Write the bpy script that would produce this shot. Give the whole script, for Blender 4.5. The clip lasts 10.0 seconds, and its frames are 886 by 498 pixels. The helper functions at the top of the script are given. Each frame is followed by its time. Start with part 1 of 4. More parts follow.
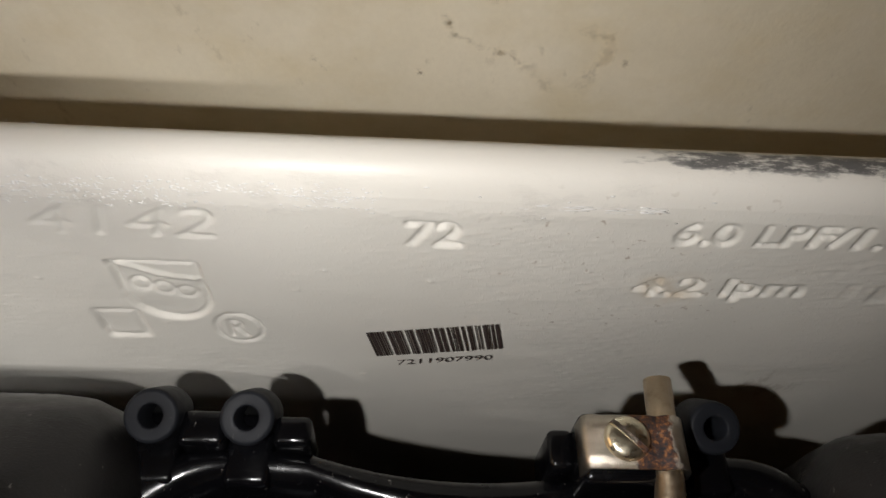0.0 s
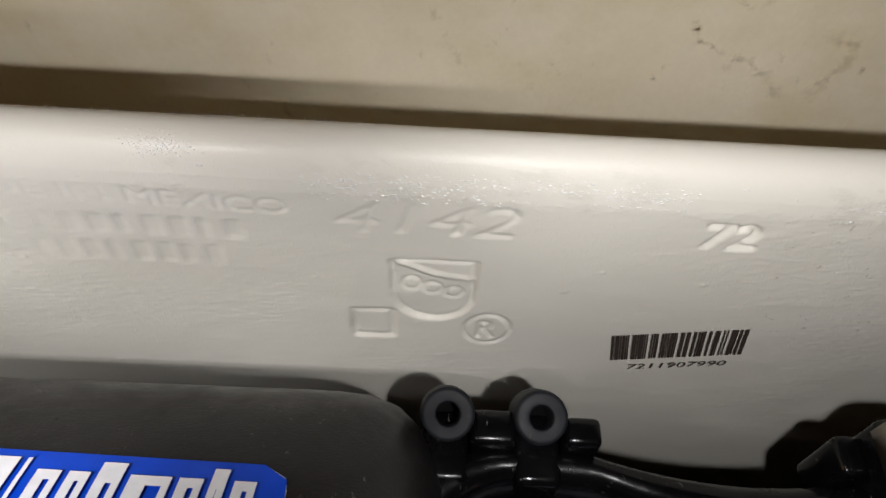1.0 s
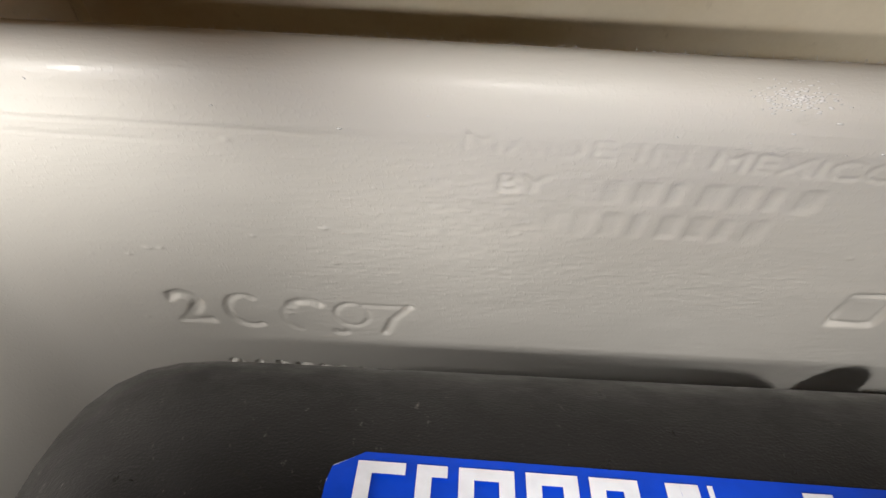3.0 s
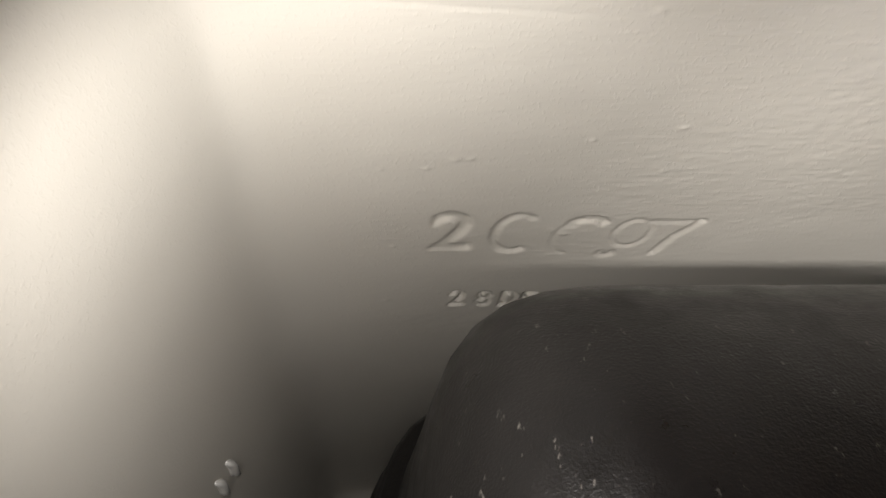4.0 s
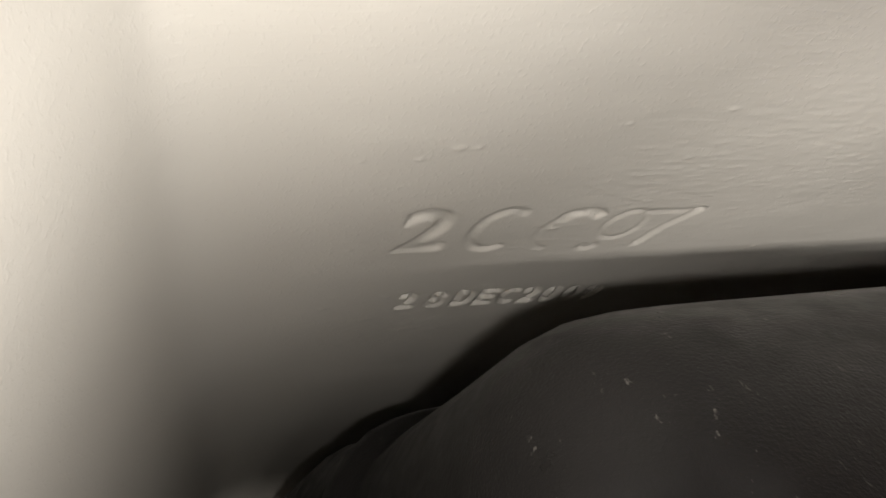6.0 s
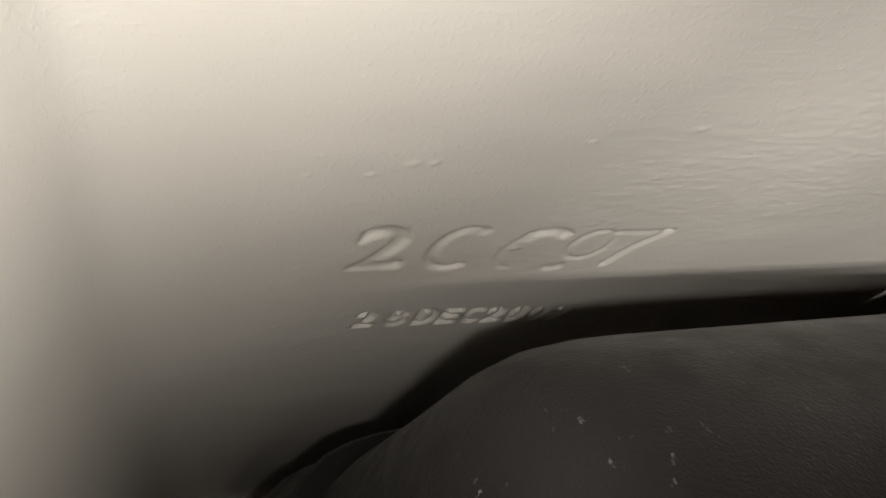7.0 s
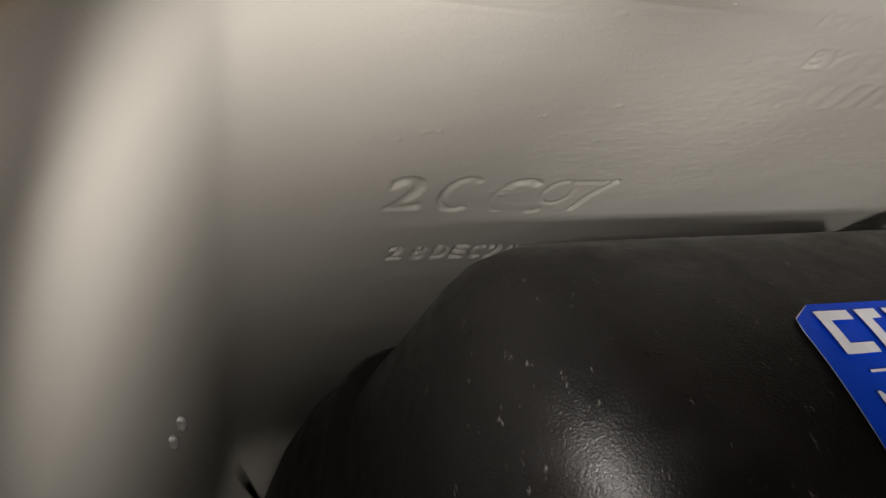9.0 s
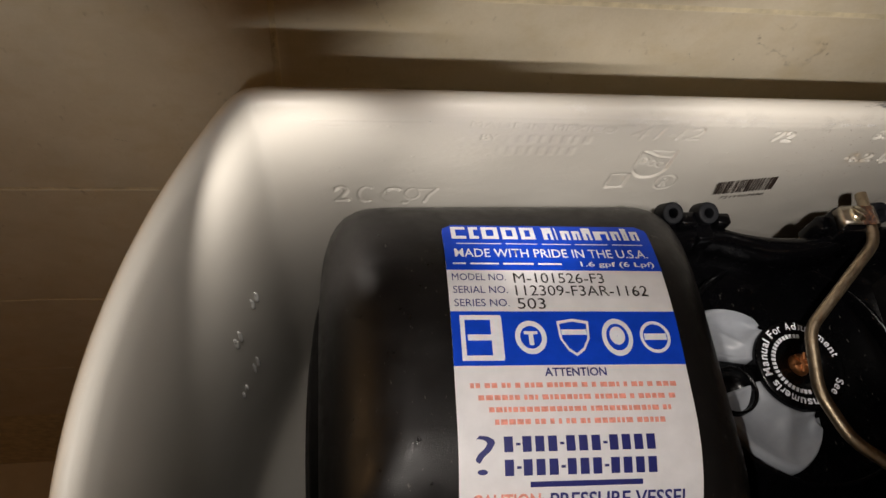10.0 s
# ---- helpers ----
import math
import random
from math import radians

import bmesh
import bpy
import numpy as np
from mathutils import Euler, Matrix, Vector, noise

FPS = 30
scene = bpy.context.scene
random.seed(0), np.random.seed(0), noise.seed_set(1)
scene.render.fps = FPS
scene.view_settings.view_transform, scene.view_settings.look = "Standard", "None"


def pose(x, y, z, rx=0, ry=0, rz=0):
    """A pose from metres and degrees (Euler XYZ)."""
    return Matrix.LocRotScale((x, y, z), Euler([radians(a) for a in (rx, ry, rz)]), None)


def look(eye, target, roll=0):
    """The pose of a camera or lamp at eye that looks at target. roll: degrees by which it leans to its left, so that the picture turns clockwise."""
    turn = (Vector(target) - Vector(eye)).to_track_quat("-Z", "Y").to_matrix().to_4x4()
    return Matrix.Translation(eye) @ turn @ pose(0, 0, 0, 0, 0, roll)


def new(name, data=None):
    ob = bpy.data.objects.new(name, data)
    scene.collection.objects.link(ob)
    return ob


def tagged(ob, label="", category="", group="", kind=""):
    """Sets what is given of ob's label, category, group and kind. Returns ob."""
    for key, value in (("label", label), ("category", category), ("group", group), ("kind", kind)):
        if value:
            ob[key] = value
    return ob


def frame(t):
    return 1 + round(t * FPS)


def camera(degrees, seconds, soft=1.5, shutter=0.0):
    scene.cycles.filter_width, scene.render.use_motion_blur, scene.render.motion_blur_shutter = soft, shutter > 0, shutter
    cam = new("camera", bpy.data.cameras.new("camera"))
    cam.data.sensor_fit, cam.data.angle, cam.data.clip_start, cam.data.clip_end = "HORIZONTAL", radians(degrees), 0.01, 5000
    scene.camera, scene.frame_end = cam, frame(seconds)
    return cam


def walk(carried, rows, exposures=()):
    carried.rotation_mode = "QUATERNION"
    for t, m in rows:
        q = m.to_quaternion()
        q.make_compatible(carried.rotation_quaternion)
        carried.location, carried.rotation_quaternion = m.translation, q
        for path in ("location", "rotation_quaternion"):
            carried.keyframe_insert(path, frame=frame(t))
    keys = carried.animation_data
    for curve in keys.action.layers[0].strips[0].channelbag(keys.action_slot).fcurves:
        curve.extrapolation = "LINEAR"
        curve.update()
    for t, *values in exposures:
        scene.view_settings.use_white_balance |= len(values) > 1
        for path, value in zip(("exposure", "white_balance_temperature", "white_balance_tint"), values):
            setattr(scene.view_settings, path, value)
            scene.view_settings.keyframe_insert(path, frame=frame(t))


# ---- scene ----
from mathutils.bvhtree import BVHTree

cam = camera(63.46, 10.0, soft=1.5)
PATH = [
    (0, pose(0.0089, -0.0746, 0.0855, 35.26, -3.30, 0.01)),
    (0.5, pose(-0.0170, -0.0771, 0.0863, 35.73, -3.05, 0.53)),
    (1, pose(-0.0407, -0.0771, 0.0826, 36.08, -2.73, 1.31)),
    (1.5, pose(-0.0666, -0.0753, 0.0766, 35.99, -2.02, 1.47)),
    (2, pose(-0.0895, -0.0730, 0.0706, 35.84, -2.00, 2.58)),
    (2.5, pose(-0.0978, -0.0683, 0.0678, 36.05, -2.19, 2.47)),
    (3, pose(-0.1285, -0.0663, 0.0626, 33.55, -1.77, 2.37)),
    (3.2, pose(-0.1420, -0.0662, 0.0604, 32.82, -1.84, 1.90)),
    (4.3, pose(-0.2031, -0.0567, 0.0356, 27.76, -8.14, -4.20)),
    (4.5, pose(-0.2061, -0.0534, 0.0327, 27.23, -9.55, -4.23)),
    (5, pose(-0.2114, -0.0432, 0.0271, 27.18, -13.33, -7.55)),
    (5.5, pose(-0.2113, -0.0408, 0.0255, 26.57, -15.34, -10.90)),
    (6.8, pose(-0.2015, -0.0391, 0.0150, 26.71, -18.50, -10.71)),
    (7, pose(-0.2034, -0.0383, 0.0186, 27.28, -18.71, -10.72)),
    (7.5, pose(-0.2066, -0.0406, 0.0223, 27.34, -18.76, -10.31)),
    (8, pose(-0.2083, -0.0364, 0.0274, 25.79, -18.01, -10.69)),
    (8.5, pose(-0.2102, -0.0353, 0.0290, 24.08, -17.29, -10.95)),
    (9, pose(-0.2144, -0.0615, 0.0503, 25.86, -16.45, -10.17)),
    (9.2, pose(-0.2158, -0.0848, 0.0807, 26.93, -15.26, -8.28)),
    (9.5, pose(-0.2081, -0.1252, 0.1347, 28.28, -11.32, -5.73)),
    (9.7, pose(-0.1986, -0.1441, 0.1718, 27.84, -9.13, -4.91)),
    (10, pose(-0.1815, -0.1755, 0.2145, 28.27, -7.47, -4.66)),
]
EXPOSURES = [(0.0, 0.24, 6400, 9), (1.0, 0.14, 6350, 9), (2.0, 0.06, 6400, 9), (3.2, 0.02, 6500, 10), (4.3, 0.02, 6700, 10), (5.7, -0.04, 6700, 10), (6.8, -0.06, 6700, 10), (8.5, -0.30, 6700, 10), (8.7, -0.36, 6700, 10), (9.0, -0.70, 6700, 10), (9.5, -0.46, 6750, 10), (10.0, 0.0, 7000, 12)]
walk(cam, PATH, EXPOSURES)

# ---- light ----
world = bpy.data.worlds.new("dim_room")
world.use_nodes = True
world.node_tree.nodes["Background"].inputs["Color"].default_value = (0.30, 0.20, 0.11, 1)
world.node_tree.nodes["Background"].inputs["Strength"].default_value = 0.05
scene.world = world


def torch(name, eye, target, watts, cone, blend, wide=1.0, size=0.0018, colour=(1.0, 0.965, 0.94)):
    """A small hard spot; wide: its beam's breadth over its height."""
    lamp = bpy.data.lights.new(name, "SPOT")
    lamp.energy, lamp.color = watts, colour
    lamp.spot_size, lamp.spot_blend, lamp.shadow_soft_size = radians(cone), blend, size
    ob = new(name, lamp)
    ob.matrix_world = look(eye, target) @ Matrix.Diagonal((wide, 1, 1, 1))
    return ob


# five fixed spots standing in for the one torch moved over the open tank
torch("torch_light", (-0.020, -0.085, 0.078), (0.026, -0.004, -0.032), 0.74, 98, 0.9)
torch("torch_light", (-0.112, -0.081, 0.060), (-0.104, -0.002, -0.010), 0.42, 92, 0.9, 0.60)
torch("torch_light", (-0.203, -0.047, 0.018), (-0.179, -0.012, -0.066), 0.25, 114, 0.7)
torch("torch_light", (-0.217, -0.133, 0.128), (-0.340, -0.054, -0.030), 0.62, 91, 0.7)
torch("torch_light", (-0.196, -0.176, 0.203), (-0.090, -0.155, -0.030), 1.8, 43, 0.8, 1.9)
# weak warm fill added low at the left for the room's unseen light
warm_fill = bpy.data.lights.new("warm_fill_lamp", "POINT")
warm_fill.energy, warm_fill.color, warm_fill.shadow_soft_size = 3.8, (1.0, 0.62, 0.30), 0.06
new("warm_fill_lamp", warm_fill).location = (-1.2, -0.05, 0.36)


# ---- materials ----
class Nodes:
    """A material and short ways to add nodes to it."""

    def __init__(self, name, colour, rough=0.5, metal=0.0, coat=0.0):
        self.m = bpy.data.materials.new(name)
        self.m.use_nodes = True
        self.t = self.m.node_tree
        self.b = self.t.nodes["Principled BSDF"]
        self.b.inputs["Base Color"].default_value = (*colour, 1)
        self.b.inputs["Roughness"].default_value = rough
        self.b.inputs["Metallic"].default_value = metal
        self.b.inputs["Coat Weight"].default_value = coat
        self.place = self.t.nodes.new("ShaderNodeTexCoord").outputs["Object"]

    def add(self, kind, **values):
        n = self.t.nodes.new("ShaderNode" + kind)
        for k, v in values.items():
            n.inputs[k].default_value = v
        return n

    def join(self, a, b):
        self.t.links.new(a, b)

    def mapped(self, scale, turn=(0, 0, 0), shift=(0, 0, 0)):
        n = self.add("Mapping", Scale=scale, Rotation=[radians(a) for a in turn], Location=shift)
        self.join(self.place, n.inputs["Vector"])
        return n.outputs["Vector"]

    def noise(self, scale, detail=4.0, rough=0.55, stretch=(1, 1, 1), turn=(0, 0, 0), warp=0.0):
        n = self.add("TexNoise", Scale=scale, Detail=detail, Roughness=rough, Distortion=warp)
        self.join(self.mapped(stretch, turn), n.inputs["Vector"])
        return n.outputs["Fac"]

    def ramp(self, fac, stops):
        n = self.t.nodes.new("ShaderNodeValToRGB")
        e = n.color_ramp.elements
        while len(e) < len(stops):
            e.new(0.5)
        for el, (at, c) in zip(e, stops):
            el.position = at
            el.color = (*c, 1) if hasattr(c, "__len__") else (c, c, c, 1)
        self.join(fac, n.inputs["Fac"])
        return n.outputs["Color"]

    def math(self, op, a, b=0.0, clamp=False):
        n = self.t.nodes.new("ShaderNodeMath")
        n.operation, n.use_clamp = op, clamp
        for i, v in enumerate((a, b)):
            if isinstance(v, (int, float)):
                n.inputs[i].default_value = v
            else:
                self.join(v, n.inputs[i])
        return n.outputs[0]

    def mix(self, fac, a, b):
        n = self.t.nodes.new("ShaderNodeMix")
        n.data_type = "RGBA"
        for i, v in ((0, fac), (6, a), (7, b)):
            if isinstance(v, (int, float)):
                n.inputs[i].default_value = v
            elif isinstance(v, tuple):
                n.inputs[i].default_value = (*v, 1)
            else:
                self.join(v, n.inputs[i])
        return n.outputs[2]

    def colour(self, c):
        self.join(c, self.b.inputs["Base Color"])

    def rough(self, r):
        self.join(r, self.b.inputs["Roughness"])

    def bump(self, height, distance, strength=1.0, after=None):
        n = self.add("Bump", Distance=distance, Strength=strength)
        self.join(height, n.inputs["Height"])
        if after:
            self.join(after, n.inputs["Normal"])
        self.join(n.outputs["Normal"], self.b.inputs["Normal"])
        return n.outputs["Normal"]

    def axes(self):
        n = self.t.nodes.new("ShaderNodeSeparateXYZ")
        self.join(self.place, n.inputs[0])
        return n.outputs

    def within(self, v, lo, hi, soft):
        """1 between lo and hi, falling to 0 over soft on both sides."""
        a = self.math("DIVIDE", self.math("SUBTRACT", v, lo - soft), soft, True)
        b = self.math("DIVIDE", self.math("SUBTRACT", hi + soft, v), soft, True)
        return self.math("MULTIPLY", a, b)


def porcelain():
    n = Nodes("glazed_porcelain", (0.66, 0.62, 0.54), 0.4, 0, 0.15)
    n.b.inputs["Coat Roughness"].default_value = 0.2
    n.b.inputs["Specular IOR Level"].default_value = 0.3
    base = n.ramp(n.noise(22, 2, 0.4), [(0.25, (0.625, 0.595, 0.535)), (0.75, (0.665, 0.64, 0.58))])
    specks = n.ramp(n.noise(2600, 1, 0.5), [(0.72, 0.0), (0.80, 1.0)])
    base = n.mix(n.math("MULTIPLY", specks, 0.12), base, (0.30, 0.24, 0.17))
    x, y, z = n.axes()
    # black scuffs where the lid has rubbed the rim
    zone = n.math("MULTIPLY", n.within(x, 0.055, 0.128, 0.016), n.within(y, 0.0045, 0.0078, 0.0022))
    zone = n.math("MULTIPLY", zone, n.within(z, -0.003, 0.01, 0.001))
    grain = n.noise(420, 6, 0.75, (0.45, 1.6, 1))
    scuff = n.ramp(n.math("ADD", grain, n.math("MULTIPLY", zone, 0.32)), [(0.68, 0.0), (0.84, 1.0)])
    scuff = n.math("MULTIPLY", scuff, zone)
    base = n.mix(n.math("MULTIPLY", scuff, 0.85), base, (0.035, 0.035, 0.04))
    # rust tint by the flow figures
    rust = n.math("MULTIPLY", n.within(x, 0.0575, 0.062, 0.005), n.within(z, -0.0325, -0.028, 0.004))
    rust = n.math("MULTIPLY", rust, n.ramp(n.noise(160, 4), [(0.35, 0.0), (0.7, 1.0)]))
    base = n.mix(n.math("MULTIPLY", rust, 0.55), base, (0.45, 0.29, 0.11))
    # grey smudges
    mud = n.math("MULTIPLY", n.within(x, 0.092, 0.105, 0.004), n.within(z, -0.079, -0.067, 0.003))
    mud = n.math("MULTIPLY", mud, n.ramp(n.noise(240, 4, 0.6, (1, 1, 0.5), (0, 25, 0)), [(0.5, 0.0), (0.66, 1.0)]))
    base = n.mix(n.math("MULTIPLY", mud, 0.5), base, (0.25, 0.21, 0.16))
    dots = n.math("MULTIPLY", n.within(x, 0.028, 0.075, 0.01), n.within(z, -0.046, -0.008, 0.006))
    dots = n.math("MULTIPLY", dots, n.ramp(n.noise(420, 2, 0.5), [(0.66, 0.0), (0.72, 1.0)]))
    base = n.mix(n.math("MULTIPLY", dots, 0.5), base, (0.22, 0.15, 0.09))
    n.colour(base)
    # ripples drawn along the wall, broader waves, and pimples in the glaze
    ripple = n.noise(1300, 2, 0.5, (0.16, 1, 1), (0, 2, 0), 0.6)
    where = n.ramp(n.noise(38, 3), [(0.30, 0.25), (0.70, 1.0)])
    waves = n.noise(60, 4, 0.5, (0.5, 1, 1))
    pits = n.ramp(n.noise(2000, 1, 0.4, (1, 1, 0.6)), [(0.55, 0.0), (0.95, 1.0)])
    a = n.bump(n.math("MULTIPLY", ripple, where), 0.00006)
    b = n.bump(waves, 0.00020, 1.0, a)
    c = n.bump(pits, 0.00003, 1.0, b)
    flaw = n.math("MULTIPLY", n.within(z, -0.0090, -0.0030, 0.0030), n.within(y, -0.002, 0.006, 0.001))
    patch = n.math("MAXIMUM", n.within(x, -0.058, -0.004, 0.008), n.math("MAXIMUM", n.within(x, 0.028, 0.048, 0.006), n.within(x, -0.089, -0.079, 0.003)))
    patch = n.math("MULTIPLY", patch, n.ramp(n.noise(260, 4, 0.6, (0.45, 1, 1)), [(0.50, 0.0), (0.62, 1.0)]))
    flaw = n.math("MULTIPLY", flaw, patch)
    n.bump(n.math("MULTIPLY", n.math("SUBTRACT", n.noise(1500, 3, 0.6, (0.4, 1, 1)), 0.5), flaw), 0.00010, 1.0, c)
    # the clear top of the glaze is crazed there, and glints
    crazed = n.add("Bump", Distance=0.0019, Strength=1.0)
    n.join(n.math("MULTIPLY", n.math("SUBTRACT", n.noise(1900, 3, 0.6, (0.5, 1, 1)), 0.5), flaw), crazed.inputs["Height"])
    n.join(c, crazed.inputs["Normal"])
    n.join(crazed.outputs["Normal"], n.b.inputs["Coat Normal"])
    n.join(n.math("ADD", n.math("MULTIPLY", flaw, 0.9), 0.08), n.b.inputs["Coat Weight"])
    dull = n.ramp(n.noise(9, 1, 0.4), [(0.25, 0.42), (0.75, 0.50)])
    n.rough(n.math("SUBTRACT", dull, n.math("MULTIPLY", flaw, 0.12)))
    return n.m


def black_plastic(name, colour, rough, grain):
    n = Nodes(name, colour, rough)
    n.b.inputs["Specular IOR Level"].default_value = 0.30
    light = tuple(min(1, c * 1.9) for c in colour)
    # dust and short scratches
    dust = n.ramp(n.noise(700, 3, 0.7, (1, 0.35, 1), (0, 0, 25)), [(0.665, 0.0), (0.76, 1.0)])
    base = n.ramp(n.noise(45, 6, 0.6), [(0.35, colour), (0.75, light)])
    n.colour(n.mix(n.math("MULTIPLY", dust, 0.38), base, (0.30, 0.28, 0.25)))
    a = n.bump(n.noise(2600, 2, 0.6), grain)
    n.bump(n.noise(90, 5, 0.6), 0.00015, 1.0, a)
    n.rough(n.ramp(n.noise(120, 5, 0.65), [(0.3, max(0.05, rough - 0.1)), (0.7, rough + 0.14)]))
    return n.m


def metal(name, colour, rough, dirt=(0.12, 0.08, 0.05), much=0.5):
    n = Nodes(name, colour, rough, 1.0)
    spots = n.ramp(n.noise(420, 5, 0.65), [(0.5, 0.0), (0.72, 1.0)])
    n.colour(n.mix(n.math("MULTIPLY", spots, much), colour, dirt))
    n.bump(n.noise(1500, 3, 0.6, (0.15, 1, 1)), 0.00005)
    n.rough(n.ramp(n.noise(500, 4), [(0.3, rough), (0.75, rough + 0.25)]))
    return n.m


def clamp_metal():
    n = Nodes("rusted_plate", (0.62, 0.58, 0.50), 0.32, 1.0)
    x, y, z = n.axes()
    near = n.within(x, 0.0480, 0.0534, 0.0022)
    field = n.math("ADD", n.math("MULTIPLY", near, 0.34), n.math("MULTIPLY", n.noise(520, 6, 0.7), 0.62))
    rust = n.ramp(field, [(0.44, 0.0), (0.58, 1.0)])
    brown = n.ramp(n.noise(900, 4, 0.7), [(0.40, (0.012, 0.010, 0.013)), (0.54, (0.07, 0.026, 0.010)), (0.72, (0.36, 0.15, 0.04))])
    clean = n.ramp(n.noise(300, 4, 0.6, (0.2, 1, 1)), [(0.3, (0.36, 0.32, 0.26)), (0.7, (0.58, 0.53, 0.45))])
    n.colour(n.mix(rust, clean, brown))
    n.join(n.math("SUBTRACT", 1.0, n.math("MULTIPLY", rust, 0.9)), n.b.inputs["Metallic"])
    n.rough(n.ramp(rust, [(0.0, 0.28), (1.0, 0.7)]))
    n.bump(n.noise(1200, 5, 0.7), 0.0002)
    return n.m


def tile_glaze():
    n = Nodes("beige_tile", (0.52, 0.46, 0.37), 0.38)
    base = n.ramp(n.noise(18, 6, 0.6), [(0.3, (0.62, 0.55, 0.41)), (0.7, (0.73, 0.66, 0.52))])
    fleck = n.ramp(n.noise(160, 4, 0.6, (1, 1, 0.6), (0, 30, 0)), [(0.66, 0.0), (0.76, 1.0)])
    base = n.mix(n.math("MULTIPLY", fleck, 0.4), base, (0.27, 0.21, 0.13))
    yellow = n.ramp(n.noise(34, 5, 0.65, (1, 1, 1.4)), [(0.48, 0.0), (0.72, 1.0)])
    base = n.mix(n.math("MULTIPLY", yellow, 0.5), base, (0.58, 0.48, 0.29))
    fine = n.ramp(n.noise(700, 3, 0.6), [(0.3, 0.0), (0.8, 1.0)])
    n.colour(n.mix(n.math("MULTIPLY", fine, 0.10), base, (0.35, 0.30, 0.22)))
    a = n.bump(n.noise(900, 3), 0.00006)
    n.bump(n.noise(50, 4), 0.0005, 1.0, a)
    n.rough(n.ramp(n.noise(80, 4), [(0.3, 0.32), (0.7, 0.5)]))
    return n.m


def plain(name, colour, rough=0.5, vary=0.12, scale=300.0, relief=0.00004, metal_share=0.0):
    n = Nodes(name, colour, rough, metal_share)
    lo = tuple(c * (1 - vary) for c in colour)
    hi = tuple(min(1, c * (1 + vary)) for c in colour)
    n.colour(n.ramp(n.noise(scale, 4), [(0.3, lo), (0.7, hi)]))
    n.bump(n.noise(scale * 4, 3), relief)
    return n.m


def stain_material():
    """Brown marks, broken up so that the tile shows through."""
    n = Nodes("brown_stain", (0.30, 0.20, 0.09), 0.5)
    n.colour(n.ramp(n.noise(300, 4), [(0.3, (0.50, 0.34, 0.14)), (0.7, (0.62, 0.45, 0.22))]))
    n.join(n.ramp(n.noise(90, 3, 0.5), [(0.30, 0.015), (0.75, 0.075)]), n.b.inputs["Alpha"])
    return n.m


M_CHINA = porcelain()
# glaze made whiter than the porcelain, so that glints are in its colour
n = Nodes("glint_white_glaze", (0.80, 0.79, 0.76), 0.24, 0, 1.0)
n.b.inputs["Coat Roughness"].default_value = 0.16
n.b.inputs["Specular IOR Level"].default_value = 1.0
n.colour(n.ramp(n.noise(300, 4), [(0.3, (0.76, 0.75, 0.72)), (0.7, (0.84, 0.83, 0.80))]))
n.bump(n.noise(1500, 4), 0.00006)
M_GLAZE = n.m
M_VESSEL = black_plastic("matt_black_plastic", (0.0052, 0.0047, 0.0046), 0.36, 0.00008)
M_VESSEL.node_tree.nodes["Principled BSDF"].inputs["Specular IOR Level"].default_value = 0.30
M_GLOSS = black_plastic("glossy_black_plastic", (0.0012, 0.0012, 0.0015), 0.20, 0.00001)
M_GLOSS.node_tree.nodes["Principled BSDF"].inputs["Specular IOR Level"].default_value = 0.22
M_BOSS = black_plastic("grey_black_plastic", (0.006, 0.0065, 0.008), 0.50, 0.00003)
M_BOSS.node_tree.nodes["Principled BSDF"].inputs["Specular IOR Level"].default_value = 0.10
# dull near-black that paints the shade inside the boss holes
M_HOLE_SHADE = plain("hole_shade", (0.002, 0.002, 0.002), 0.9)
M_HOLE_SHADE.node_tree.nodes["Principled BSDF"].inputs["Specular IOR Level"].default_value = 0.05
M_BRASS = metal("tarnished_brass_rod", (0.46, 0.37, 0.26), 0.30, (0.20, 0.13, 0.07), 0.45)
M_SCREW = metal("zinc_screw", (0.72, 0.66, 0.50), 0.20, (0.25, 0.20, 0.12), 0.35)
M_CLAMP = clamp_metal()
M_TILE = tile_glaze()
M_GROUT = plain("yellowed_grout", (0.68, 0.60, 0.42), 0.8, 0.18, 120, 0.0003)
M_STAIN = stain_material()
M_BLUE = plain("blue_print", (0.003, 0.052, 0.52), 0.34, 0.10, 200)
M_BLUE.node_tree.nodes["Principled BSDF"].inputs["Specular IOR Level"].default_value = 0.2
M_PAPER = plain("white_label", (0.70, 0.70, 0.72), 0.38, 0.05, 150)
M_WHITE = plain("white_print", (0.74, 0.75, 0.80), 0.38, 0.06, 400)
M_INK = plain("black_ink", (0.012, 0.012, 0.014), 0.45)
M_NAVY = plain("navy_ink", (0.015, 0.02, 0.14), 0.45)
M_RED = plain("red_ink", (0.74, 0.30, 0.24), 0.45, 0.25, 900)
M_BARCODE = plain("brown_black_ink", (0.045, 0.032, 0.028), 0.5, 0.3, 900)
M_GREY = plain("pale_grey_plastic", (0.30, 0.32, 0.35), 0.35, 0.12, 90, 0.0001)
M_COPPER = metal("corroded_copper", (0.55, 0.24, 0.10), 0.45, (0.08, 0.03, 0.015), 0.8)
M_PAINT = plain("wall_paint", (0.45, 0.38, 0.29), 0.7, 0.1, 20)
M_FLOOR = plain("floor_vinyl", (0.30, 0.24, 0.17), 0.6, 0.15, 15)


# ---- mesh helpers ----
def obj(name, mesh, material, parent=None, label="", smooth=True):
    mesh.materials.append(material)
    if smooth:
        mesh.shade_smooth()
    ob = new(name, mesh)
    ob.parent = parent
    return tagged(ob, label)


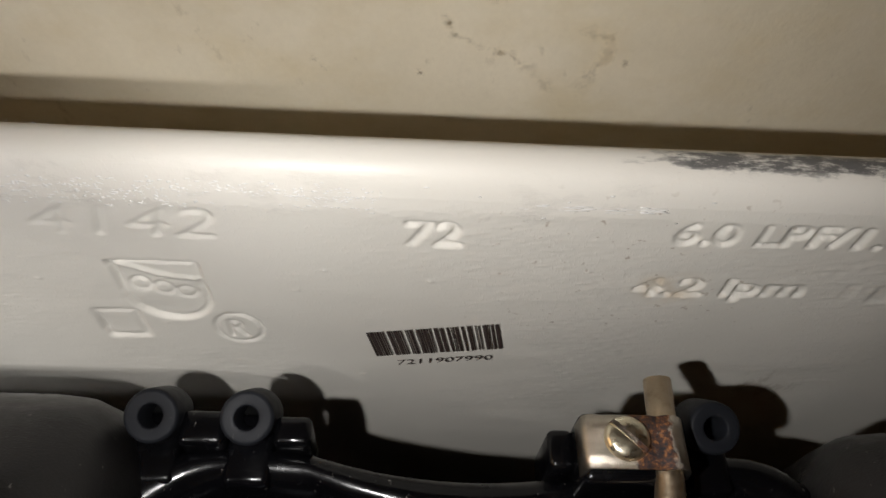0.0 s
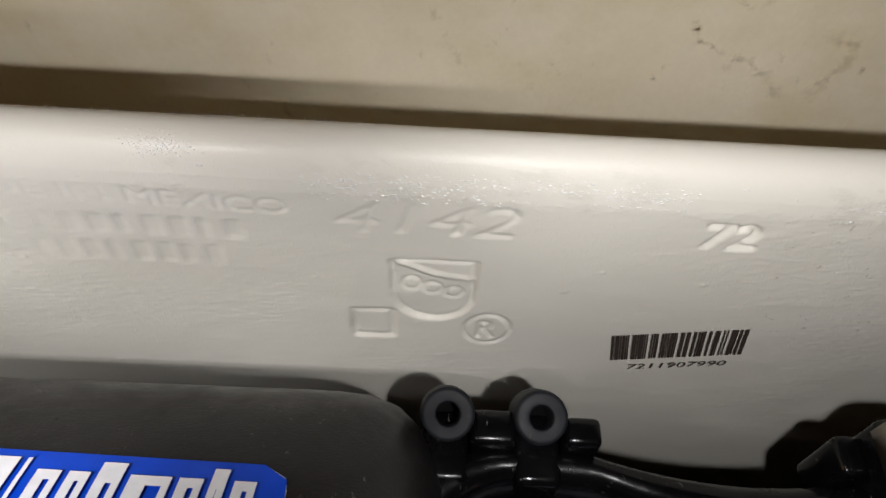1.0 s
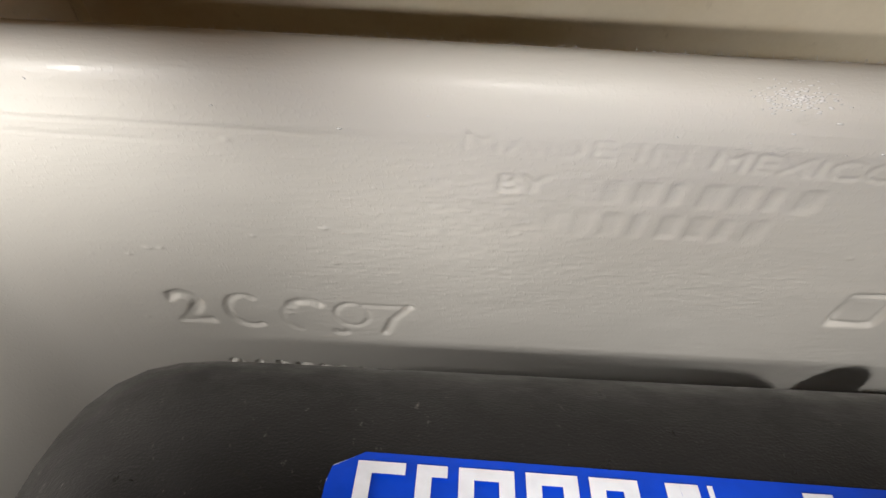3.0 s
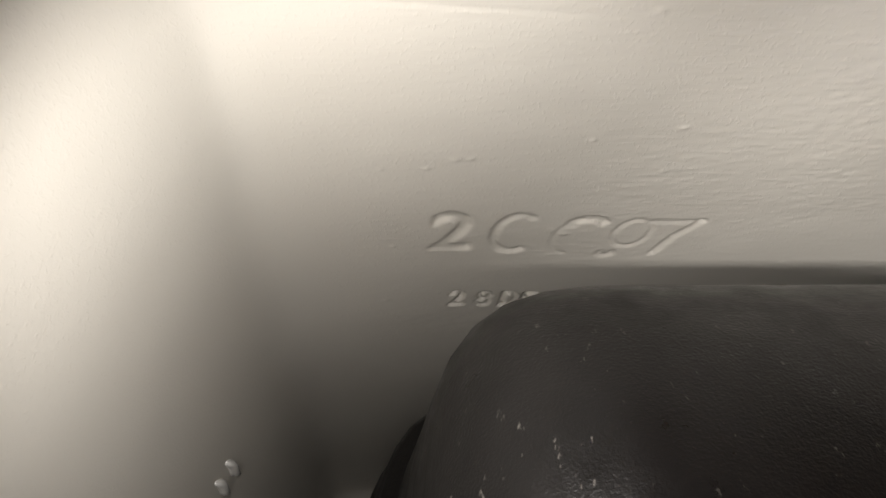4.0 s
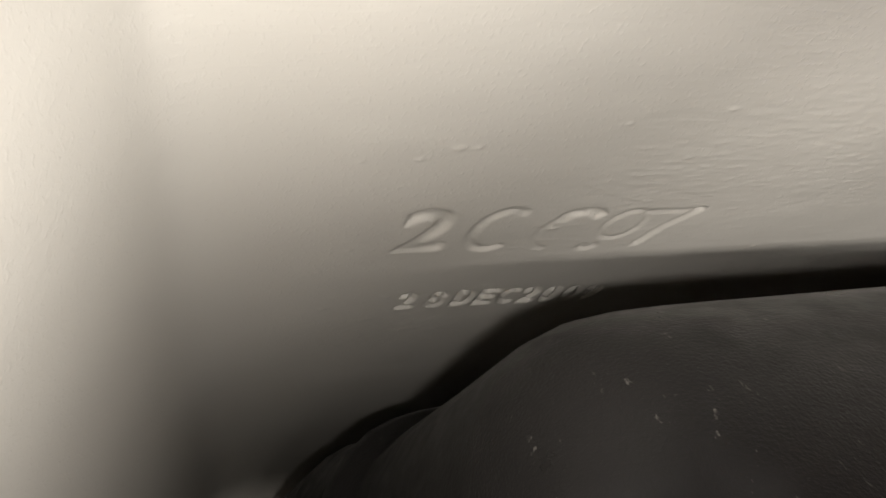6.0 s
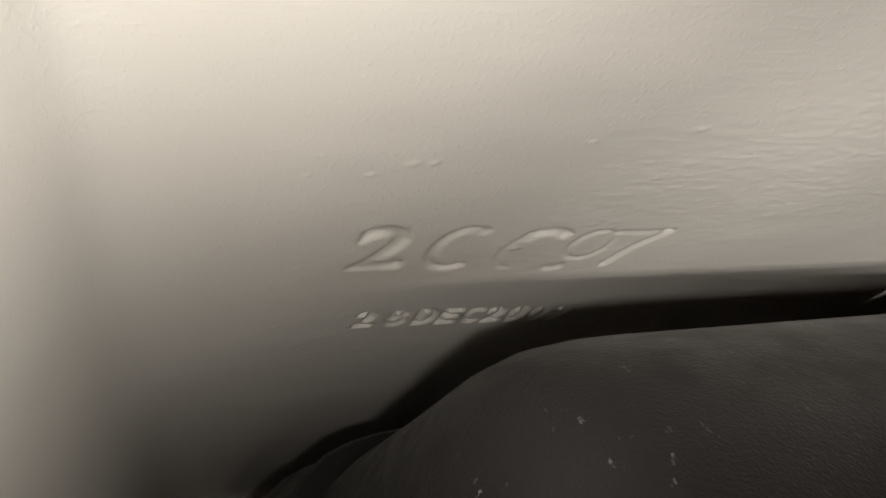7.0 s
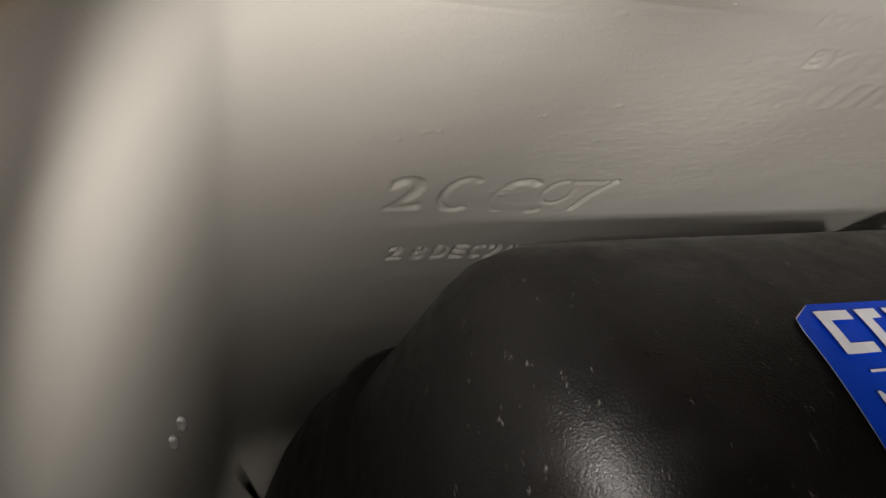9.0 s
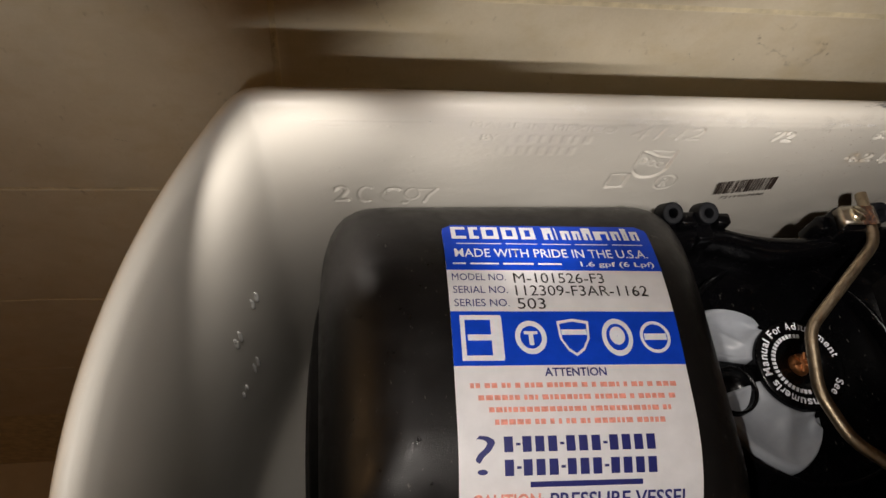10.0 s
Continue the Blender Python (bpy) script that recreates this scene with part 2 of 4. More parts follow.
def part(name, bm, material, parent, label="", smooth=True):
    mesh = bpy.data.meshes.new(name)
    bm.to_mesh(mesh)
    bm.free()
    return obj(name, mesh, material, parent, label, smooth)


def thing(name, label, category, group="", at=(0, 0, 0)):
    ob = new(name)
    ob.empty_display_size = 0.01
    ob.location = at
    return tagged(ob, label, category, group)


def grid_mesh(name, pts, closed_u=False):
    """A mesh over an array of points (rows, columns, 3)."""
    pts = np.asarray(pts, float)
    r, c = pts.shape[:2]
    ids = np.arange(r * c).reshape(r, c)
    nxt = np.roll(ids, -1, 1) if closed_u else ids[:, 1:]
    cur = ids if closed_u else ids[:, :-1]
    quads = np.stack([cur[:-1], nxt[:-1], nxt[1:], cur[1:]], -1).reshape(-1, 4)
    mesh = bpy.data.meshes.new(name)
    mesh.from_pydata(pts.reshape(-1, 3).tolist(), [], quads.tolist())
    return mesh


def box(bm, lo, hi, bevel=0.0, m=None):
    got = bmesh.ops.create_cube(bm, size=1.0)["verts"]
    for v in got:
        v.co = Vector([lo[i] + (v.co[i] + 0.5) * (hi[i] - lo[i]) for i in range(3)])
    if bevel:
        edges = list({e for v in got for e in v.link_edges})
        got = list({v for f in bmesh.ops.bevel(bm, geom=edges, offset=bevel, segments=3, affect="EDGES", profile=0.5)["faces"] for v in f.verts} | {v for v in got if v.is_valid})
    if m:
        bmesh.ops.transform(bm, matrix=m, verts=got)
    return bm


def lathe(profile, m=Matrix.Identity(4), steps=40):
    """A turned solid from (radius, height) pairs."""
    bm = bmesh.new()
    rings = []
    for r, h in profile:
        if r < 1e-6:
            rings.append([bm.verts.new(m @ Vector((0, 0, h)))])
        else:
            rings.append([bm.verts.new(m @ Vector((r * math.cos(a), r * math.sin(a), h))) for a in np.linspace(0, 2 * math.pi, steps, False)])
    for a, b in zip(rings, rings[1:]):
        for i in range(steps):
            j = (i + 1) % steps
            if len(a) == 1 and len(b) > 1:
                bm.faces.new((a[0], b[i], b[j]))
            elif len(b) == 1 and len(a) > 1:
                bm.faces.new((a[i], b[0], a[j]))
            elif len(a) > 1:
                bm.faces.new((a[i], b[i], b[j], a[j]))
    bmesh.ops.recalc_face_normals(bm, faces=bm.faces)
    return bm


def letters(text, bold=0.0):
    """Vertices and triangles of a line of text, fitted to the unit square."""
    curve = bpy.data.curves.new("line", "FONT")
    curve.body, curve.resolution_u, curve.offset = text, 3, bold
    ob = bpy.data.objects.new("line", curve)
    scene.collection.objects.link(ob)
    bpy.context.view_layer.update()
    mesh = bpy.data.meshes.new_from_object(ob.evaluated_get(bpy.context.evaluated_depsgraph_get()))
    bpy.data.objects.remove(ob)
    mesh.calc_loop_triangles()
    v = np.array([q.co[:2] for q in mesh.vertices])
    f = [tuple(q.vertices) for q in mesh.loop_triangles]
    v = (v - v.min(0)) / np.maximum(v.max(0) - v.min(0), 1e-9)
    bpy.data.meshes.remove(mesh)
    bpy.data.curves.remove(curve)
    return v, f


# ---- the toilet tank ----
MID = 0.023
BACK = 0.0104


def rim_outline():
    """Plan of the tank's outer edge, counter-clockwise, evenly spaced."""
    left = [(-0.2595 + 2.05 * max(0.0, y + 0.135) ** 2 + 1.2 * min(0.0, y + 0.135) ** 2, y) for y in np.linspace(BACK, -0.186, 60)]
    back = [(x, BACK) for x in np.linspace(MID, left[0][0], 60)[:-1]]
    front = [(x, -0.205 + 0.019 * abs((x - MID) / 0.285) ** 2.4) for x in np.linspace(left[-1][0], MID, 60)[1:]]
    half = back + left + front
    pts = np.array(half + [(2 * MID - x, y) for x, y in half[-2:0:-1]])
    for count, sigma in ((1400, 6.5),):
        loop = np.vstack([pts, pts[:1]])
        s = np.r_[0, np.cumsum(np.linalg.norm(np.diff(loop, axis=0), axis=1))]
        at = np.linspace(0, s[-1], count, False)
        pts = np.stack([np.interp(at, s, loop[:, k]) for k in (0, 1)], 1)
        step = s[-1] / count * 1000
        k = np.arange(-40, 41)
        w = np.exp(-0.5 * (k * step / sigma) ** 2)
        w /= w.sum()
        pts = sum(np.roll(pts, -j, 0) * q for j, q in zip(k, w))
    return pts[::2]


RIM = rim_outline()
edge = np.roll(RIM, -1, 0) - np.roll(RIM, 1, 0)
edge /= np.linalg.norm(edge, axis=1)[:, None]
INWARD = np.stack([-edge[:, 1], edge[:, 0]], 1)
REAR = np.clip((-INWARD[:, 1] - 0.55) / 0.4, 0, 1)
REAR = REAR * REAR * (3 - 2 * REAR)


def section(inset, z, draft=0.0, soft=0):
    """The outline moved inward; soft: how far its corners are rounded off, in points."""
    p = RIM + INWARD * (inset * (1 + (BACK / 0.0093 - 1) * REAR) + draft * (1 - REAR))[:, None]
    if soft:
        soft = 2 * soft
        k = np.arange(-3 * soft, 3 * soft + 1)
        w = np.exp(-0.5 * (k / soft) ** 2)
        p = sum(np.roll(p, j, 0) * q for j, q in zip(k, w / w.sum()))
    return np.column_stack([p, np.full(len(p), z)])


def tank_mesh(hollow=0.002):
    rows = [section(0.05, -0.345), section(0.008, -0.345, 0.012), section(0.002, -0.338, 0.012)]
    rows += [section(0.0006, z, 0.001 + 0.010 * (-z - 0.05) / 0.28) for z in (-0.30, -0.2, -0.1, -0.05)]
    rows += [section(a, z) for a, z in ((0.0006, -0.016), (0.0, -0.006), (0.0004, -0.0028), (0.0013, -0.0011), (0.0026, -0.0002), (0.0040, 0.0), (0.0054, -0.0003), (0.0067, -0.0010), (0.0077, -0.0022), (0.0085, -0.0040), (0.0090, -0.0062), (0.0093, -0.0090))]
    rows += [section(0.0093, z, 0.0005 + 0.05 * (-z - 0.01), soft) for z, soft in ((-0.0125, 1), (-0.02, 1), (-0.03, 2), (-0.045, 2), (-0.06, 3), (-0.08, 3), (-0.1, 4), (-0.115, 4), (-0.14, 4), (-0.18, 4), (-0.22, 4), (-0.26, 4), (-0.285, 4))]
    rows += [section(0.013, -0.296, 0.016, 4), section(0.022, -0.3, 0.018, 5), section(0.06, -0.3, 0.02, 6)]
    rows = np.array(rows)
    # the wall is hollowed a little where the stamped face lies on it
    for row in rows:
        x, y, z = row[:, 0], row[:, 1], row[:, 2]
        deep = np.interp(-z, (0.009, 0.0125, 0.1, 0.115), (0, 1, 1, 0))
        wide = np.clip((x + 0.191) / 0.008, 0, 1) * np.clip((0.120 - x) / 0.008, 0, 1)
        row[:, 1] += hollow * deep * wide * (np.abs(y) < 0.0025)
    mesh = grid_mesh("toilet_tank", rows, True)
    bm = bmesh.new()
    bm.from_mesh(mesh)
    n = len(RIM)
    bm.verts.ensure_lookup_table()
    rings = [[bm.verts[first + i] for i in range(n)] for first in (0, (len(rows) - 1) * n)]
    for ring in rings:
        mid = bm.verts.new(sum((v.co for v in ring), Vector()) / n)
        for i in range(n):
            bm.faces.new((ring[i], ring[(i + 1) % n], mid))
    bmesh.ops.recalc_face_normals(bm, faces=bm.faces)
    if bm.calc_volume(signed=True) < 0:
        bmesh.ops.reverse_faces(bm, faces=bm.faces)
    bm.to_mesh(mesh)
    bm.free()
    return mesh


tank = obj("toilet_tank", tank_mesh(), M_CHINA)
tagged(tank, "bone white glazed porcelain toilet tank with its lid off", "toilet tank")

# the stamped back wall: figures pressed into the clay, softened by the glaze
STEP = 0.00030
GX = np.arange(-0.197, 0.126, STEP)
GZ = np.arange(-0.128, -0.0050, STEP)
relief = np.zeros((len(GZ), len(GX)))


def fill(mask, tri):
    a, b, c = tri
    lo, hi = np.minimum(np.minimum(a, b), c), np.maximum(np.maximum(a, b), c)
    i0, i1 = np.searchsorted(GX, (lo[0], hi[0]))
    j0, j1 = np.searchsorted(GZ, (lo[1], hi[1]))
    if i1 <= i0 or j1 <= j0:
        return
    X, Z = np.meshgrid(GX[i0:i1], GZ[j0:j1])
    area = (b[0] - a[0]) * (c[1] - a[1]) - (b[1] - a[1]) * (c[0] - a[0])
    if abs(area) < 1e-14:
        return
    u = ((X - a[0]) * (c[1] - a[1]) - (Z - a[1]) * (c[0] - a[0])) / area
    v = ((b[0] - a[0]) * (Z - a[1]) - (b[1] - a[1]) * (X - a[0])) / area
    mask[j0:j1, i0:i1] = np.maximum(mask[j0:j1, i0:i1], (u >= 0) & (v >= 0) & (u + v <= 1))


def soften(a, sigma):
    k = np.arange(-int(3 * sigma) - 1, int(3 * sigma) + 2)
    w = np.exp(-0.5 * (k / sigma) ** 2)
    w /= w.sum()
    for axis in (0, 1):
        a = sum(np.roll(a, j, axis) * q for j, q in zip(k, w))
    return a


def pressed(mask, depth, sigma=1.0):
    global relief
    relief = relief + depth * soften(mask, sigma)


rng = np.random.RandomState(4)


def field(shape, cells):
    """Smooth random field with about so many cells down and across."""
    a = rng.randn(cells[0] + 3, cells[1] + 3)
    j = np.linspace(0, cells[0], shape[0])
    i = np.linspace(0, cells[1], shape[1])
    j0, i0 = j.astype(int), i.astype(int)
    fj, fi = (j - j0), (i - i0)
    fj, fi = (fj * fj * (3 - 2 * fj))[:, None], (fi * fi * (3 - 2 * fi))[None, :]
    q = a[j0][:, i0] * (1 - fj) * (1 - fi) + a[j0 + 1][:, i0] * fj * (1 - fi)
    return q + a[j0][:, i0 + 1] * (1 - fj) * fi + a[j0 + 1][:, i0 + 1] * fj * fi


def press_text(text, x0, x1, z0, z1, depth=0.0008, rise=0.0, sigma=1.0, lean=0.0, bold=0.02, worn=0.0):
    """Text in the box x0..x1, z0..z1; rise: how far the line climbs from end to end."""
    mask = np.zeros_like(relief)
    v, f = letters(text, bold)
    q = np.column_stack([x0 + v[:, 0] * (x1 - x0) + lean * v[:, 1], z0 + v[:, 1] * (z1 - z0) + rise * v[:, 0]])
    for t in f:
        fill(mask, q[list(t)])
    if worn:
        mask *= np.clip(1 - worn * (0.55 + 0.8 * field(mask.shape, (24, 62))), 0.04, 1.15)
    pressed(mask, depth, sigma)


def press_loop(points, width, depth, sigma=1.0):
    """A groove along a closed line."""
    mask = np.zeros_like(relief)
    X, Z = np.meshgrid(GX, GZ)
    for (ax, az), (bx, bz) in zip(points, points[1:] + points[:1]):
        lo = min(ax, bx) - width, min(az, bz) - width
        hi = max(ax, bx) + width, max(az, bz) + width
        i0, i1 = np.searchsorted(GX, (lo[0], hi[0]))
        j0, j1 = np.searchsorted(GZ, (lo[1], hi[1]))
        x, z = X[j0:j1, i0:i1], Z[j0:j1, i0:i1]
        dx, dz = bx - ax, bz - az
        t = np.clip(((x - ax) * dx + (z - az) * dz) / (dx * dx + dz * dz + 1e-12), 0, 1)
        d = np.hypot(x - ax - t * dx, z - az - t * dz)
        mask[j0:j1, i0:i1] = np.maximum(mask[j0:j1, i0:i1], d < width / 2)
    pressed(mask, depth, sigma)


def press_line(points, width, depth, sigma=1.0):
    """A groove along an open line."""
    press_loop(points + points[-2:0:-1], width, depth, sigma)


def press_arc(cx, cz, rx, rz, a0, a1, width, depth):
    turn = np.radians(np.linspace(a0, a1, 18))
    press_line([(cx + rx * math.cos(a), cz + rz * math.sin(a)) for a in turn], width, 0.75 * depth)


def press_area(points, depth, sigma=1.5):
    mask = np.zeros_like(relief)
    mid = np.mean(points, axis=0)
    for a, b in zip(points, points[1:] + points[:1]):
        fill(mask, (mid, np.array(a), np.array(b)))
    pressed(mask, depth, sigma)


def word_bars(x0, x1, z0, z1, count, depth):
    """A row of plain pressed bars, one to a character, shallower towards its worn start."""
    w = (x1 - x0) / count
    for i in range(count):
        a = x0 + i * w
        wear = 0.35 + 0.65 * min(1.0, i / (count * 0.5))
        b = a + (0.62 if i % 3 else 0.42) * w
        press_area([(a, z0), (b, z0), (b, z1), (a, z1)], depth * wear, 1.5)


press_text("4142", -0.0573, -0.0255, -0.0190, -0.0110, 0.0006, 0.0004, 1.4, 0.0022, -0.01, 0.2)
press_text("72", 0.0080, 0.0182, -0.0190, -0.0120, 0.0009, 0, 1.1)
press_text("6.0 LPF/1.6", 0.0555, 0.0985, -0.0160, -0.0098, 0.0008, 0.0005, 1.0)
press_text("4.2 lpm", 0.0527, 0.0865, -0.0350, -0.0272, 0.0008, 0.001, 1.1)
word_bars(0.0943, 0.1200, -0.0330, -0.0275, 4, 0.0006)
press_text("MADE IN", -0.1262, -0.0950, -0.0120, -0.0082, 0.00022, -0.00135, 1.0, 0.0, 0.0, 0.4)
press_text("MEXICO", -0.0915, -0.0645, -0.0136, -0.0097, 0.00036, -0.0012, 1.0, 0.0, 0.0, 0.15)
press_text("BY", -0.1208, -0.1130, -0.0208, -0.0168, 0.0003, 0, 1.0)
word_bars(-0.1100, -0.0715, -0.0224, -0.0173, 8, 0.00028)
word_bars(-0.1125, -0.0765, -0.0308, -0.0251, 8, 0.00028)
press_text("2", -0.1805, -0.1733, -0.0683, -0.0556, 0.0006, 0, 1.2, 0.0, 0.02)
# the later figures of the year are half worn away
press_arc(-0.1658, -0.0626, 0.0038, 0.0062, 60, 300, 0.0013, 0.0006)
press_arc(-0.1555, -0.0638, 0.0034, 0.0056, 80, 265, 0.0009, 0.0004)
press_arc(-0.1540, -0.0590, 0.0028, 0.0014, 20, 200, 0.0018, 0.0006)
press_arc(-0.1452, -0.0622, 0.0032, 0.0045, 0, 360, 0.0009, 0.0004)
press_arc(-0.1478, -0.0695, 0.0012, 0.0008, 150, 390, 0.0012, 0.0005)
press_line([(-0.1425, -0.0583), (-0.1338, -0.0581)], 0.0011, 0.0003)
press_line([(-0.1340, -0.0581), (-0.1372, -0.0632), (-0.1388, -0.0690)], 0.0014, 0.0005)
for k, ch in enumerate("28DEC2009"):
    left = -0.1745 + 0.00437 * k + (0.0012 if k > 0 else 0) + (0.0008 if k > 1 else 0)
    press_text(ch, left, left + 0.0033, -0.0925 - 0.0002 * k, -0.0855 - 0.0002 * k, 0.0008 if k != 1 else 0.0006, 0, 0.8, 0.0, 0.02, 0.2)

# shield mark with a curl across it, the empty square and the ringed letter
shield = [(-0.0468, -0.0276), (-0.0310, -0.0273), (-0.0308, -0.0390)]
shield += [(-0.0385 + 0.0077 * math.cos(a), -0.0390 - 0.0086 * math.sin(a)) for a in np.linspace(0.25, math.pi - 0.2, 12)]
shield += [(-0.0464, -0.0390)]
press_area(shield, 0.0006, 2.0)
press_loop(shield, 0.0011, 0.0007, 1.0)
press_loop([(-0.0465, -0.0278), (-0.039, -0.0315), (-0.0311, -0.0330), (-0.039, -0.0318)], 0.0010, -0.0005, 1.1)
for cx in (-0.0430, -0.0388, -0.0346):
    press_loop([(cx + 0.0017 * math.cos(a), -0.0365 - 0.3 * (cx + 0.0388) + 0.0019 * math.sin(a)) for a in np.linspace(0, 6.0, 12)], 0.0008, 0.0004, 0.9)
press_loop([(-0.0551, -0.0452), (-0.0468, -0.0452), (-0.0469, -0.0556), (-0.0548, -0.0558)], 0.0011, 0.0006, 1.5)
press_area([(-0.0551, -0.0452), (-0.0468, -0.0452), (-0.0469, -0.0556), (-0.0548, -0.0558)], 0.0003, 2.2)
press_loop([(-0.0267 + 0.0048 * math.cos(a), -0.0512 + 0.0059 * math.sin(a)) for a in np.linspace(0, 2 * math.pi, 28, False)], 0.0009, 0.0006, 1.0)
press_text("R", -0.0290, -0.0245, -0.0548, -0.0478, 0.0006, 0, 1.0)

# broad unevenness, pimples, and a creased patch in the clay
S = relief.shape
relief *= np.clip(0.85 + 0.30 * field(S, (18, 50)), 0.25, 1.25)
relief += 0.00007 * field(S, (7, 16)) + 0.00003 * field(S, (24, 40))
# ripples drawn along the wall while the clay was wet, stronger in patches
relief += 0.000017 * np.clip(0.45 + 0.8 * field(S, (6, 13)), 0.12, 1.6) * (0.7 * field(S, (150, 120)) + field(S, (200, 190)))
X, Z = np.meshgrid(GX, GZ)
crease = np.exp(-(((X + 0.119) / 0.016) ** 2 + ((Z + 0.047) / 0.017) ** 2))
relief += 0.00002 * crease * field(S, (190, 170)) + 0.000006 * field(S, (180, 130))
band = np.exp(-((Z + 0.0085) / 0.0032) ** 2) * np.clip((X + 0.065) / 0.01, 0, 1) * np.clip((0.055 - X) / 0.02, 0, 1)
relief += 0.00003 * band * field(S, (150, 260))
for cx, cz in [(-0.1788, -0.0414), (-0.1895, -0.0441), (-0.1828, -0.0437), (-0.1765, -0.0412)] + [(rng.uniform(-0.2, 0.11), rng.uniform(-0.1, -0.012)) for _ in range(24)]:
    r = rng.uniform(0.00025, 0.0005)
    relief -= 0.00016 * np.exp(-(((X - cx) / (1.5 * r)) ** 2 + ((Z - cz) / r) ** 2))
# long shallow runs in the glaze under the rim
for z0, tilt, x0, x1 in ((-0.0098, -0.012, -0.200, -0.135), (-0.0128, -0.02, -0.200, -0.160)):
    line = np.exp(-((Z - z0 - tilt * (X - x0)) / 0.0005) ** 2) * np.clip((x1 - X) / 0.02, 0, 1) * np.clip((X - x0) / 0.01, 0, 1)
    relief += 0.00011 * line
fade = np.clip(np.minimum(np.minimum((X - GX[0]), (GX[-1] - X)) / 0.012, np.minimum((Z - GZ[0]) / 0.025, (GZ[-1] - Z) / 0.0050)), 0, 1)
fade = fade * fade * (3 - 2 * fade)
under_rim = np.interp(-Z, (0.0040, 0.0062, 0.0090, 0.0125), (0.0009, 0.0003, 0.0, 0.0))
# towards the corners the face follows the curve of the tank
even = tank_mesh(0.0)
curve = BVHTree.FromPolygons([tuple(v.co) for v in even.vertices], [tuple(p.vertices) for p in even.polygons])
bpy.data.meshes.remove(even)
bend = np.zeros(S)
for i, x in enumerate(GX):
    if -0.165 < x < 0.09:
        continue
    for j in range(0, len(GZ)):
        hit = curve.ray_cast(Vector((x, -0.05, GZ[j])), Vector((0, 1, 0)))[0]
        if hit is not None and GZ[j] < -0.0095:
            bend[j, i] = min(0.0, hit.y)
pad = np.pad(bend, 24, mode="edge")
bend = np.where(np.abs(X + 0.037) > 0.115, soften(pad, 6)[24:-24, 24:-24], bend)
wall_y = bend + under_rim - 0.00001 - 0.00011 * fade + relief * fade
stamped = grid_mesh("stamped_wall", np.stack([X, wall_y, Z], -1))
stamped.flip_normals()
obj("stamped_wall", stamped, M_CHINA, tank, "porcelain wall stamped with figures and marks")


# small blisters in the glaze under the rim, coloured whiter to carry glints
bm = bmesh.new()
spots = []
for _ in range(620):
    spots.append((rng.uniform(-0.062, 0.004), rng.triangular(-0.0108, -0.0066, -0.0034), rng.uniform(0.0001, 0.00055), rng.uniform(0.00007, 0.00022)))
for _ in range(60):
    spots.append((rng.uniform(0.026, 0.052), -0.0072 + rng.normal(0, 0.0004), rng.uniform(0.0008, 0.0024), rng.uniform(0.00008, 0.0002)))
for _ in range(180):
    spots.append((-0.0836 + rng.normal(0, 0.0026), -0.0016 + rng.normal(0, 0.0007), rng.uniform(0.0001, 0.0005), rng.uniform(0.00006, 0.0002)))
for _ in range(30):
    spots.append((rng.uniform(-0.20, 0.11), rng.uniform(-0.010, -0.0035), rng.uniform(0.0002, 0.0006), rng.uniform(0.0001, 0.00025)))
for x, z, wide, tall in spots:
    z = min(z, -0.0004)
    y = float(np.interp(-z, (0.0, 0.0003, 0.0010, 0.0022, 0.0040, 0.0062, 0.009), (0.0059, 0.0044, 0.0029, 0.0018, 0.0009, 0.0003, 0.0)))
    ball = bmesh.ops.create_icosphere(bm, subdivisions=1, radius=1.0)["verts"]
    lean = 0.25 * rng.randn()
    for q in ball:
        q.co = Vector((x + q.co.x * wide, y - (0.00010 if z < -0.0085 else 0.0) + q.co.y * tall * 0.5, z + q.co.z * tall + lean * q.co.x * tall))
tagged(part("glaze_blistering", bm, M_GLAZE, tank, "blistered glaze whitened for glints"), kind="stuff")

# lint caught along the back of the rim
bm = bmesh.new()
for _ in range(420):
    x = -0.205 + 0.16 * rng.rand() ** 1.2
    y = 0.0089 + rng.normal(0, 0.0006)
    z = float(np.interp(y, (0.0060, 0.0075, 0.0090, 0.0100), (0.0, -0.0002, -0.0011, -0.0028)))
    p, way = Vector((x, y, z)), Vector((rng.randn(), 0.5 * rng.randn(), abs(rng.randn()) * 0.7)).normalized()
    ring = None
    for step in range(4):
        r = 0.000035 * (1 - step / 4.5)
        now = [bm.verts.new(p + Vector((r * math.cos(a), r * math.sin(a), r * math.sin(a + 1)))) for a in (0, 2.1, 4.2)]
        if ring:
            for i in range(3):
                bm.faces.new((ring[i], ring[(i + 1) % 3], now[(i + 1) % 3], now[i]))
        ring = now
        p = p + way * rng.uniform(0.0001, 0.00038)
        way = (way + 0.5 * Vector(rng.randn(3))).normalized()
tagged(part("lint", bm, M_PAPER, tank, "pale dust and lint on the rim"), kind="stuff")

